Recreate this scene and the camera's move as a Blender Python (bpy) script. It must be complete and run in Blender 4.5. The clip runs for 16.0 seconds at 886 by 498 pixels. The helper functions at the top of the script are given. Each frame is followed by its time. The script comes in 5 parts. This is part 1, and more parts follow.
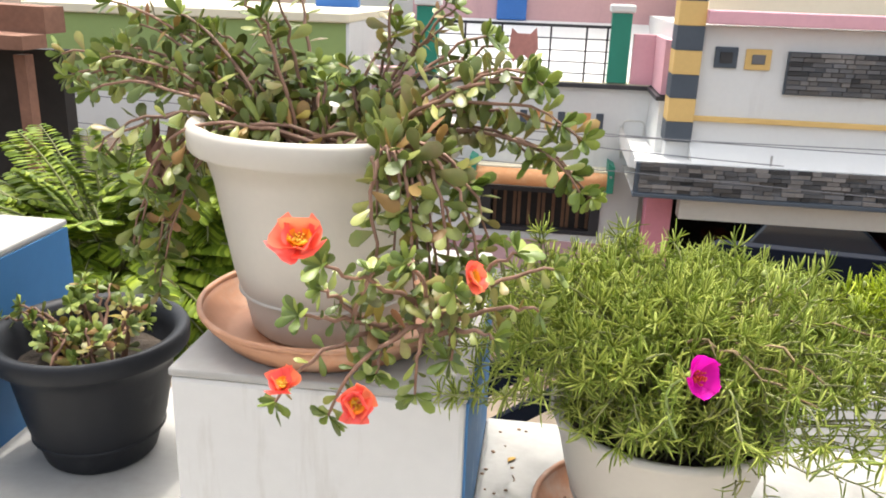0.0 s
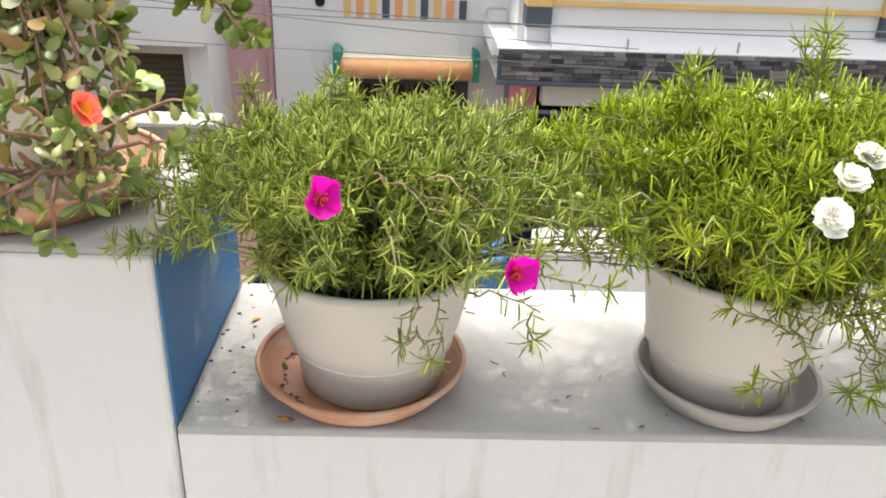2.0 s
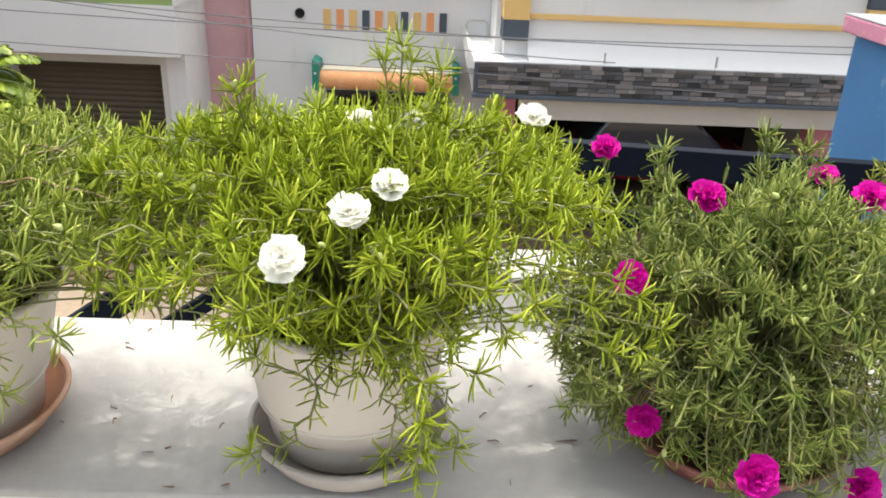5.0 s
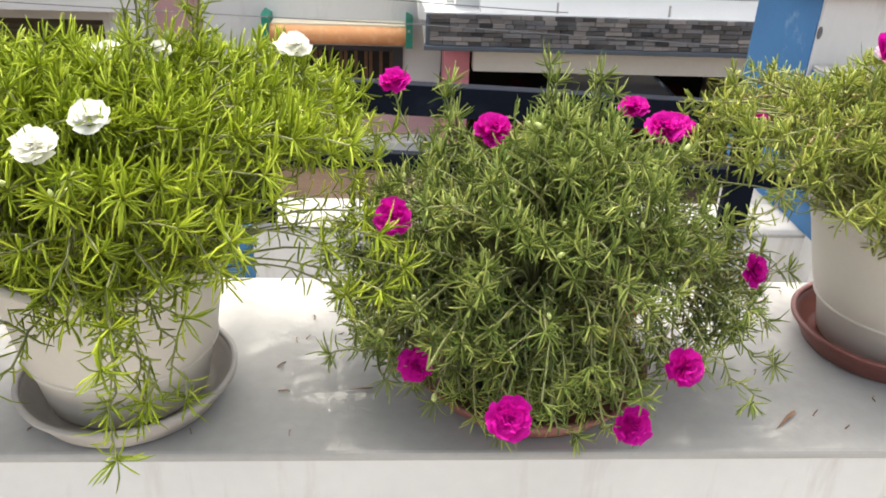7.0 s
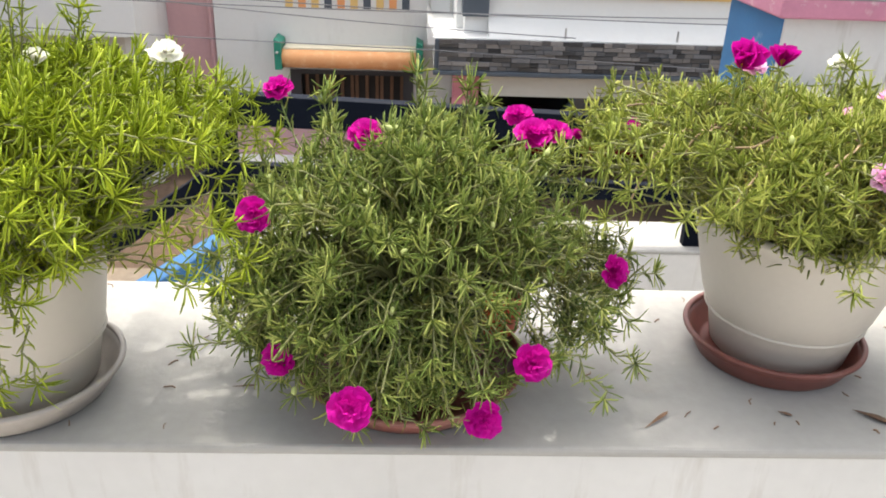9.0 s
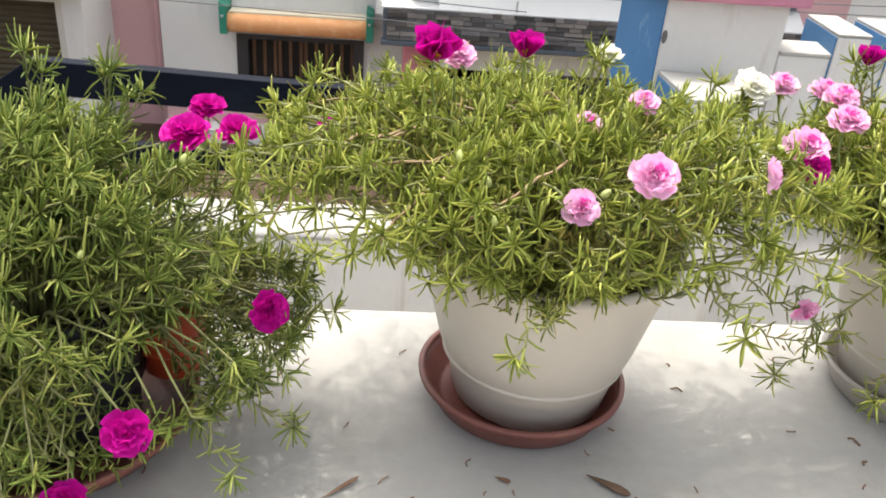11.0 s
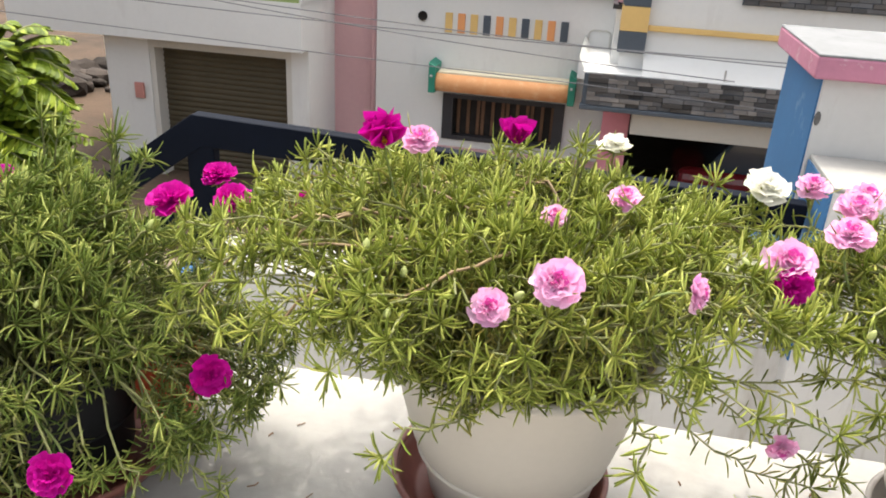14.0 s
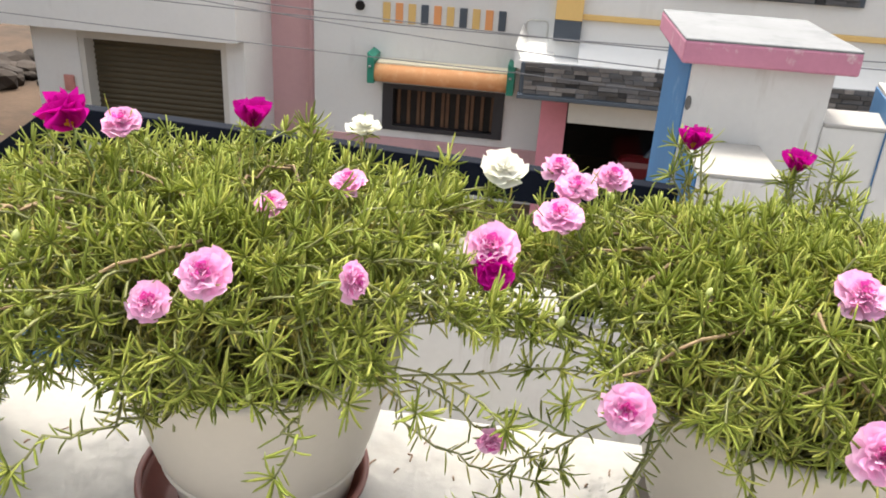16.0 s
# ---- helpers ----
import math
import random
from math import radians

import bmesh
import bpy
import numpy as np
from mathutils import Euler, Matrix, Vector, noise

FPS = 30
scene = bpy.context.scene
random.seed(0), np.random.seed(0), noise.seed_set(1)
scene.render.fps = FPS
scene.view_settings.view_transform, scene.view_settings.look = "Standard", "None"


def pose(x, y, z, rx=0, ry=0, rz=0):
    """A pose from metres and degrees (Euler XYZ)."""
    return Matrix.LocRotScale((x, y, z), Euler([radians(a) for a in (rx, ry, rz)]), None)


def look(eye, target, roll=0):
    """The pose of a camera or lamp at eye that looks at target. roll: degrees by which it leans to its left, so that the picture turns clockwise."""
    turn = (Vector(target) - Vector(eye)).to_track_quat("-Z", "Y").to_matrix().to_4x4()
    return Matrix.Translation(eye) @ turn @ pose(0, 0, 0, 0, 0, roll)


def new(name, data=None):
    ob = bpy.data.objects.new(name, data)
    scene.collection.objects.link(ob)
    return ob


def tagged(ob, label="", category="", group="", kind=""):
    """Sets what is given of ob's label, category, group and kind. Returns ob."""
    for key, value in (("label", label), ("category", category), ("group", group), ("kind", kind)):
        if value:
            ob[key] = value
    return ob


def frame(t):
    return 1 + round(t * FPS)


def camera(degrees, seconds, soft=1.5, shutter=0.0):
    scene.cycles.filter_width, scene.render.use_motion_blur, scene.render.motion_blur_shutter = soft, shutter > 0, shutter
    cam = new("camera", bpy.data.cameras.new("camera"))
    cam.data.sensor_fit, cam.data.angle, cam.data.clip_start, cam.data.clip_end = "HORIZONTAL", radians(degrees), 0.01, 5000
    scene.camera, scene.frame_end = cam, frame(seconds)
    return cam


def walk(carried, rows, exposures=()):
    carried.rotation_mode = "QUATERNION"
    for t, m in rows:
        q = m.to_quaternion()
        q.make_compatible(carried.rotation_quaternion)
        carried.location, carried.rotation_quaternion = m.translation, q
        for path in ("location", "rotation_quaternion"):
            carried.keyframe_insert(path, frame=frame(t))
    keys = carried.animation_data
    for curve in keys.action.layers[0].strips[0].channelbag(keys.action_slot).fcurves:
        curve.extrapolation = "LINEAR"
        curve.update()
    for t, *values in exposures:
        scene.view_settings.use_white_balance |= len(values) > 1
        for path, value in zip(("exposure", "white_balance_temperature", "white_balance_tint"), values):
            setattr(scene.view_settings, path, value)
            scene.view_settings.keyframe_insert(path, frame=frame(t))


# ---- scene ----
cam = camera(57.7, 16.0, soft=1.85)
PATH = [
    (0, (0.061, -0.749, 0.635), (-0.175, 1.137, 0.012), 2.0),
    (0.5, (0.102, -0.721, 0.623), (-0.031, 1.161, -0.04), 1.2),
    (1, (0.187, -0.715, 0.609), (0.152, 1.141, -0.134), 1.4),
    (1.5, (0.254, -0.734, 0.594), (0.265, 1.089, -0.228), 2.1),
    (2, (0.273, -0.754, 0.587), (0.334, 1.056, -0.261), 2.2),
    (2.5, (0.28, -0.767, 0.583), (0.487, 1.025, -0.283), 1.9),
    (3, (0.413, -0.782, 0.586), (0.585, 1.023, -0.258), 2.9),
    (3.5, (0.555, -0.758, 0.593), (0.703, 1.074, -0.196), 1.9),
    (3.7, (0.598, -0.741, 0.594), (0.752, 1.098, -0.175), 2.3),
    (5.8, (0.799, -0.63, 0.572), (0.8, 1.172, -0.296), 2.3),
    (6, (0.819, -0.627, 0.569), (0.858, 1.17, -0.307), 2.3),
    (6.5, (0.881, -0.62, 0.557), (0.991, 1.163, -0.342), 2.6),
    (7, (0.949, -0.628, 0.557), (1.07, 1.145, -0.359), 2.4),
    (7.5, (1.005, -0.657, 0.565), (1.111, 1.143, -0.3), 2.2),
    (8, (1.041, -0.681, 0.573), (1.098, 1.143, -0.245), 2.0),
    (8.2, (1.052, -0.686, 0.566), (1.102, 1.129, -0.273), 2.3),
    (10.3, (1.292, -0.556, 0.543), (1.474, 1.232, -0.332), 3.5),
    (10.5, (1.336, -0.529, 0.54), (1.521, 1.255, -0.344), 4.4),
    (11, (1.403, -0.503, 0.539), (1.568, 1.265, -0.382), 4.8),
    (11.5, (1.472, -0.511, 0.548), (1.547, 1.275, -0.349), 4.0),
    (12, (1.582, -0.527, 0.562), (1.506, 1.281, -0.289), 3.5),
    (12.5, (1.639, -0.51, 0.567), (1.531, 1.309, -0.259), 2.7),
    (13, (1.642, -0.475, 0.566), (1.513, 1.339, -0.265), 2.6),
    (13.5, (1.616, -0.462, 0.567), (1.366, 1.341, -0.261), 3.1),
    (14, (1.615, -0.466, 0.569), (1.282, 1.327, -0.252), 3.2),
    (14.5, (1.653, -0.467, 0.57), (1.323, 1.328, -0.249), 2.8),
    (15, (1.725, -0.466, 0.569), (1.464, 1.345, -0.239), 2.6),
    (15.5, (1.785, -0.446, 0.567), (1.492, 1.354, -0.253), 3.2),
    (16, (1.805, -0.396, 0.561), (1.586, 1.408, -0.274), 3.6),
]
walk(cam, [(t, look(eye, target, roll)) for t, eye, target, roll in PATH], [(0, 1.80, 6650, 7), (8.5, 1.80, 6650, 7), (12.5, 1.67, 6800, 7), (16, 1.67, 6800, 7)])

# ---------------------------------------------------------------- light
world = bpy.data.worlds.new("world")
scene.world = world
world.use_nodes = True
wn = world.node_tree.nodes
sky = wn.new("ShaderNodeTexSky")
sky.sky_type = "NISHITA"
sky.sun_disc = False
SUN_EL, SUN_AZ = 73.0, -8.0          # degrees; azimuth from +y towards +x
sky.sun_elevation = radians(SUN_EL)
sky.sun_rotation = radians(SUN_AZ)
sky.air_density, sky.dust_density = 0.8, 6.0
haze = wn.new("ShaderNodeHueSaturation")
haze.inputs["Saturation"].default_value = 0.45
world.node_tree.links.new(sky.outputs[0], haze.inputs["Color"])
world.node_tree.links.new(haze.outputs[0], wn["Background"].inputs[0])
wn["Background"].inputs[1].default_value = 0.15
sun_data = bpy.data.lights.new("sun", "SUN")
sun_data.energy = 0.71
sun_data.angle = radians(0.35)
sun_data.color = (1.0, 0.96, 0.9)
sun = new("sun", sun_data)
sd = Vector((math.sin(radians(SUN_AZ)) * math.cos(radians(SUN_EL)), math.cos(radians(SUN_AZ)) * math.cos(radians(SUN_EL)), math.sin(radians(SUN_EL))))
sun.matrix_world = look(sd * 50, (0, 0, 0))


# ---------------------------------------------------------------- materials
def material(name, color, rough=0.6, spread=0.12, scale=8.0, fine=90.0, bump=0.15, metal=0.0, second=None, second_at=0.62, second_scale=3.0,
             streak=0.0, island=0.0, patch=None, objrand=0.0, translucent=0.0, spec=0.4, coat=0.0, depth=0.002):
    m = bpy.data.materials.new(name)
    m.use_nodes = True
    nt = m.node_tree
    N, L = nt.nodes, nt.links
    b = N["Principled BSDF"]
    b.inputs["Roughness"].default_value = rough
    b.inputs["Metallic"].default_value = metal
    b.inputs["Specular IOR Level"].default_value = spec
    b.inputs["Coat Weight"].default_value = coat
    tc = N.new("ShaderNodeTexCoord")
    big = N.new("ShaderNodeTexNoise")
    big.inputs["Scale"].default_value = scale
    big.inputs["Detail"].default_value = 5
    L.new(tc.outputs["Object"], big.inputs["Vector"])
    small = N.new("ShaderNodeTexNoise")
    small.inputs["Scale"].default_value = fine
    small.inputs["Detail"].default_value = 3
    L.new(tc.outputs["Object"], small.inputs["Vector"])
    add = N.new("ShaderNodeMath")
    add.operation = "MULTIPLY_ADD"
    L.new(small.outputs["Fac"], add.inputs[0])
    add.inputs[1].default_value = 0.5
    L.new(big.outputs["Fac"], add.inputs[2])
    ramp = N.new("ShaderNodeMapRange")
    ramp.inputs["From Min"].default_value = 0.45
    ramp.inputs["From Max"].default_value = 1.05
    ramp.inputs["To Min"].default_value = 1.0 - spread
    ramp.inputs["To Max"].default_value = 1.0 + spread
    L.new(add.outputs[0], ramp.inputs["Value"])
    value = ramp.outputs[0]

    def times(sock, amount, source):
        r = N.new("ShaderNodeMapRange")
        r.inputs["To Min"].default_value = 1.0 - amount
        r.inputs["To Max"].default_value = 1.0 + amount
        L.new(source, r.inputs["Value"])
        k = N.new("ShaderNodeMath")
        k.operation = "MULTIPLY"
        L.new(sock, k.inputs[0])
        L.new(r.outputs[0], k.inputs[1])
        return k.outputs[0]

    if island:
        g = N.new("ShaderNodeNewGeometry")
        value = times(value, island, g.outputs["Random Per Island"])
    if objrand:
        o = N.new("ShaderNodeObjectInfo")
        value = times(value, objrand, o.outputs["Random"])
    base = N.new("ShaderNodeRGB")
    base.outputs[0].default_value = (*color, 1)
    col = base.outputs[0]
    if second:
        mix = N.new("ShaderNodeMix")
        mix.data_type = "RGBA"
        n2 = N.new("ShaderNodeTexNoise")
        n2.inputs["Scale"].default_value = second_scale
        n2.inputs["Detail"].default_value = 6
        n2.inputs["Roughness"].default_value = 0.65
        if streak:
            mp = N.new("ShaderNodeMapping")
            mp.inputs["Scale"].default_value = (1, 1, streak)
            L.new(tc.outputs["Object"], mp.inputs[0])
            L.new(mp.outputs[0], n2.inputs["Vector"])
        else:
            L.new(tc.outputs["Object"], n2.inputs["Vector"])
        mr = N.new("ShaderNodeMapRange")
        mr.inputs["From Min"].default_value = second_at
        mr.inputs["From Max"].default_value = second_at + 0.14
        if island:
            # each leaf or tile leans to one colour or the other
            g2 = N.new("ShaderNodeNewGeometry")
            L.new(g2.outputs["Random Per Island"], mr.inputs["Value"])
            mr.inputs["From Max"].default_value = 1.0
        else:
            L.new(n2.outputs["Fac"], mr.inputs["Value"])
        L.new(mr.outputs[0], mix.inputs["Factor"])
        L.new(col, mix.inputs["A"])
        mix.inputs["B"].default_value = (*second, 1)
        col = mix.outputs["Result"]
    if patch:
        # dry or sunburnt areas some centimetres across
        n3 = N.new("ShaderNodeTexNoise")
        n3.inputs["Scale"].default_value = 17
        n3.inputs["Detail"].default_value = 3
        L.new(tc.outputs["Object"], n3.inputs["Vector"])
        pr = N.new("ShaderNodeMapRange")
        pr.inputs["From Min"].default_value = 0.50
        pr.inputs["From Max"].default_value = 0.68
        pr.inputs["To Max"].default_value = 0.75
        L.new(n3.outputs["Fac"], pr.inputs["Value"])
        pm = N.new("ShaderNodeMix")
        pm.data_type = "RGBA"
        L.new(pr.outputs[0], pm.inputs["Factor"])
        L.new(col, pm.inputs["A"])
        pm.inputs["B"].default_value = (*patch, 1)
        col = pm.outputs["Result"]
    mul = N.new("ShaderNodeVectorMath")
    mul.operation = "SCALE"
    L.new(col, mul.inputs[0])
    L.new(value, mul.inputs["Scale"])
    L.new(mul.outputs[0], b.inputs["Base Color"])
    if bump:
        bp = N.new("ShaderNodeBump")
        bp.inputs["Strength"].default_value = bump
        bp.inputs["Distance"].default_value = depth
        L.new(add.outputs[0], bp.inputs["Height"])
        L.new(bp.outputs[0], b.inputs["Normal"])
    if translucent:
        t = N.new("ShaderNodeBsdfTranslucent")
        L.new(mul.outputs[0], t.inputs[0])
        ms = N.new("ShaderNodeMixShader")
        ms.inputs[0].default_value = translucent
        L.new(b.outputs[0], ms.inputs[1])
        L.new(t.outputs[0], ms.inputs[2])
        L.new(ms.outputs[0], N["Material Output"].inputs[0])
    return m


M_WHITE = material("white_limewash", (0.342, 0.330, 0.308), 0.8, 0.10, 6, 70, 0.45, second=(0.31, 0.292, 0.265), second_at=0.55, second_scale=5)
M_FACE = material("white_wall_paint", (0.57, 0.557, 0.535), 0.75, 0.05, 4, 50, 0.45, second=(0.47, 0.445, 0.41), second_at=0.55, second_scale=16, streak=0.12)
M_BLUE = material("blue_wall_paint", (0.035, 0.135, 0.29), 0.6, 0.10, 5, 60, 0.2, second=(0.20, 0.30, 0.42), second_at=0.60, second_scale=7)
M_PINKEDGE = material("pink_coping_paint", (0.47, 0.19, 0.27), 0.7, 0.12, 6, 60, 0.3, second=(0.60, 0.48, 0.48), second_at=0.57, second_scale=22)
M_CREAM = material("cream_plastic", (0.50, 0.46, 0.40), 0.45, 0.04, 6, 120, 0.04, second=(0.40, 0.34, 0.27), second_at=0.60, second_scale=5)
M_GREYSAUCER = material("grey_plastic", (0.33, 0.30, 0.27), 0.5, 0.10, 9, 90, 0.08, second=(0.5, 0.45, 0.4), second_at=0.64)
M_TERRA = material("terracotta_plastic", (0.44, 0.22, 0.125), 0.55, 0.14, 9, 90, 0.10, second=(0.46, 0.33, 0.25), second_at=0.53, second_scale=7)
M_TERRADARK = material("dark_red_plastic", (0.18, 0.063, 0.05), 0.45, 0.2, 9, 90, 0.08, second=(0.30, 0.20, 0.17), second_at=0.64)
M_RED = material("orange_red_plastic", (0.50, 0.07, 0.03), 0.3, 0.1, 8, 90, 0.03)
M_BLACK = material("black_plastic", (0.014, 0.015, 0.018), 0.5, 0.2, 8, 120, 0.06, second=(0.035, 0.035, 0.037), second_at=0.60, second_scale=9, spec=0.2)
M_CAPTOP = material("weathered_whitewash", (0.20, 0.204, 0.21), 0.85, 0.10, 6, 60, 0.4, second=(0.16, 0.164, 0.172), second_at=0.52, second_scale=9)
M_SCAR = material("broken_plaster", (0.12, 0.115, 0.11), 0.9, 0.25, 40, 200, 0.4)
M_SOIL = material("dry_soil", (0.055, 0.042, 0.032), 0.95, 0.4, 60, 300, 0.8, depth=0.006)
M_NAVY = material("dark_navy_enamel", (0.004, 0.006, 0.012), 0.6, 0.2, 5, 60, 0.04, second=(0.012, 0.016, 0.024), second_at=0.62, spec=0.06)
M_STEM = material("fleshy_stem", (0.20, 0.205, 0.08), 0.6, 0.2, 30, 200, 0.1, island=0.25)
M_STALK = material("green_stalk", (0.24, 0.30, 0.10), 0.6, 0.15, 30, 200, 0.1)
M_OLDSTEM = material("old_brown_stem", (0.24, 0.165, 0.09), 0.7, 0.25, 40, 200, 0.2, island=0.3)
M_STEMRED = material("reddish_brown_stem", (0.215, 0.118, 0.078), 0.6, 0.2, 30, 200, 0.1, island=0.25)
M_BUD = material("pale_green_bud", (0.36, 0.40, 0.14), 0.5, 0.12, 60, 300, 0.05, island=0.2, translucent=0.15)
M_AMBERLEAF = material("amber_dry_leaf", (0.48, 0.27, 0.05), 0.7, 0.2, 60, 200, 0.2)
M_DRY = material("dry_leaf", (0.15, 0.085, 0.05), 0.8, 0.3, 40, 200, 0.2, objrand=0.4)


def leaf_material(name, color, second, patch=None, rough=0.45, spec=0.28, through_light=0.40):
    return material(name, color, rough, 0.12, 40, 300, 0.05, island=0.34, second=second, second_at=0.35, patch=patch, translucent=through_light, spec=spec)


M_LEAF_A = (leaf_material("olive_needle_leaf", (0.200, 0.290, 0.038), (0.360, 0.410, 0.095), (0.370, 0.350, 0.090)),
            leaf_material("olive_shoot_leaf", (0.300, 0.385, 0.060), (0.460, 0.485, 0.130)))
M_LEAF_B = (leaf_material("lime_needle_leaf", (0.215, 0.292, 0.016), (0.365, 0.410, 0.040), (0.375, 0.410, 0.028)),
            leaf_material("lime_shoot_leaf", (0.310, 0.400, 0.022), (0.455, 0.505, 0.055)))
M_LEAF_C = (leaf_material("deep_needle_leaf", (0.115, 0.180, 0.040), (0.285, 0.310, 0.090), (0.285, 0.250, 0.065)),
            leaf_material("deep_shoot_leaf", (0.230, 0.310, 0.065), (0.400, 0.420, 0.125)))
M_LEAF_D = (leaf_material("yellowish_needle_leaf", (0.205, 0.252, 0.044), (0.375, 0.362, 0.100), (0.440, 0.350, 0.110)),
            leaf_material("yellowish_shoot_leaf", (0.320, 0.385, 0.066), (0.470, 0.480, 0.130)))
M_PADDLE = leaf_material("paddle_leaf", (0.150, 0.200, 0.045), (0.300, 0.310, 0.080), (0.285, 0.190, 0.085), rough=0.36, spec=0.5, through_light=0.28)
M_PADDLE_TIP = leaf_material("young_paddle_leaf", (0.170, 0.242, 0.043), (0.300, 0.345, 0.078), rough=0.38, spec=0.5, through_light=0.32)
M_PADDLE_OLD = leaf_material("yellowed_paddle_leaf", (0.38, 0.30, 0.06), (0.27, 0.13, 0.07), rough=0.42, spec=0.45, through_light=0.30)
M_WITHERED = leaf_material("withered_leaf", (0.170, 0.080, 0.055), (0.230, 0.160, 0.070), rough=0.6, spec=0.25, through_light=0.15)
M_TREE = leaf_material("tree_leaf", (0.158, 0.236, 0.018), (0.284, 0.345, 0.035))


def petal_material(name, color, second, at=0.5):
    return material(name, color, 0.55, 0.08, 60, 400, 0.08, island=0.08, second=second, second_at=at, translucent=0.4, spec=0.2)


M_MAGENTACUP = petal_material("deep_magenta_petal", (0.58, 0.004, 0.32), (0.48, 0.003, 0.26))
M_MAGENTA = petal_material("magenta_petal", (0.64, 0.006, 0.36), (0.55, 0.004, 0.30))
M_PINK = petal_material("pink_petal", (0.92, 0.58, 0.79), (0.90, 0.46, 0.71))
M_DEEPPINK = petal_material("deep_pink_petal", (0.66, 0.14, 0.40), (0.72, 0.08, 0.44))
M_WHITEPETAL = petal_material("white_petal", (0.86, 0.85, 0.78), (0.84, 0.82, 0.71))
M_ORANGE = petal_material("coral_petal", (0.88, 0.150, 0.130), (0.92, 0.260, 0.120))
M_AMBER = petal_material("amber_petal", (0.95, 0.50, 0.04), (0.93, 0.33, 0.05))
M_YELLOW = material("yellow_stamen", (0.75, 0.42, 0.03), 0.6, 0.1, 60, 300, 0.1)
M_REDCENTRE = material("red_stamen", (0.55, 0.06, 0.03), 0.6, 0.1, 60, 300, 0.1)


# ---------------------------------------------------------------- mesh helpers
def link(name, bm, mat, parent=None, label="", smooth=False):
    me = bpy.data.meshes.new(name)
    bm.to_mesh(me)
    bm.free()
    if smooth:
        me.polygons.foreach_set("use_smooth", [True] * len(me.polygons))
    me.materials.append(mat)
    ob = new(name, me)
    if parent:
        ob.parent = parent
    if label:
        ob["label"] = label
    return ob


def part(name, bm, mat, parent, label="", smooth=False):
    return link(name, bm, mat, parent, label, smooth)


def share(name, me, parent, m, label=""):
    ob = new(name, me)
    ob.parent = parent
    ob.matrix_basis = m
    if label:
        ob["label"] = label
    return ob


def thing(name, label, category, place=(0, 0, 0), group="", kind=""):
    ob = new(name)
    ob.empty_display_size = 0.05
    ob.location = place
    return tagged(ob, label, category, group, kind)


def box(x0, x1, y0, y1, z0, z1, bevel=0.0, bm=None, segs=2):
    own = bmesh.new()
    bmesh.ops.create_cube(own, size=1)
    bmesh.ops.scale(own, vec=(x1 - x0, y1 - y0, z1 - z0), verts=own.verts)
    bmesh.ops.translate(own, vec=((x0 + x1) / 2, (y0 + y1) / 2, (z0 + z1) / 2), verts=own.verts)
    if bevel:
        bmesh.ops.bevel(own, geom=own.edges[:], offset=bevel, segments=segs, affect="EDGES", profile=0.5)
    if bm is None:
        return own
    me = bpy.data.meshes.new("tmp")
    own.to_mesh(me)
    own.free()
    bm.from_mesh(me)
    bpy.data.meshes.remove(me)
    return bm


def prism(outline, y0, y1, bevel=0.0):
    """A slab with an outline in x and z, from y0 to y1."""
    bm = bmesh.new()
    front = [bm.verts.new((x, y0, z)) for x, z in outline]
    back = [bm.verts.new((x, y1, z)) for x, z in outline]
    n = len(outline)
    bm.faces.new(front)
    bm.faces.new(back[::-1])
    for i in range(n):
        bm.faces.new((front[i], back[i], back[(i + 1) % n], front[(i + 1) % n]))
    bmesh.ops.recalc_face_normals(bm, faces=bm.faces)
    if bevel:
        bmesh.ops.bevel(bm, geom=bm.edges[:], offset=bevel, segments=2, affect="EDGES", profile=0.5)
    return bm


def lathe(profile, segs=48):
    """A turned body from (radius, height) pairs; radius 0 closes it."""
    bm = bmesh.new()
    rings = []
    for r, z in profile:
        if r <= 1e-6:
            rings.append([bm.verts.new((0, 0, z))])
        else:
            rings.append([bm.verts.new((r * math.cos(2 * math.pi * i / segs), r * math.sin(2 * math.pi * i / segs), z)) for i in range(segs)])
    for a, b in zip(rings, rings[1:]):
        for i in range(segs):
            j = (i + 1) % segs
            if len(a) == 1:
                bm.faces.new((a[0], b[i], b[j]))
            elif len(b) == 1:
                bm.faces.new((a[i], a[j], b[0]))
            else:
                bm.faces.new((a[i], a[j], b[j], b[i]))
    bmesh.ops.recalc_face_normals(bm, faces=bm.faces)
    return bm


def tube(points, radius, sides=6, bm=None, taper=1.0):
    """A round rod along points."""
    bm = bm or bmesh.new()
    last = None
    pts = [Vector(p) for p in points]
    for i, p in enumerate(pts):
        way = (pts[min(i + 1, len(pts) - 1)] - pts[max(i - 1, 0)]).normalized()
        side = way.orthogonal().normalized()
        if last:
            side = (last[1] - way * last[1].dot(way)).normalized()
        up = way.cross(side)
        r = radius * (1 + (taper - 1) * i / max(1, len(pts) - 1))
        ring = [bm.verts.new(p + r * (math.cos(a) * side + math.sin(a) * up)) for a in (2 * math.pi * k / sides for k in range(sides))]
        if last:
            for k in range(sides):
                bm.faces.new((last[0][k], last[0][(k + 1) % sides], ring[(k + 1) % sides], ring[k]))
        else:
            bm.faces.new(ring[::-1])
        last = (ring, side)
    bm.faces.new(last[0])
    return bm


def bare_mesh(name, verts, faces, mat, smooth=True):
    me = bpy.data.meshes.new(name)
    me.from_pydata(verts, [], faces)
    me.materials.append(mat)
    if smooth:
        me.polygons.foreach_set("use_smooth", [True] * len(me.polygons))
    me.update()
    return me


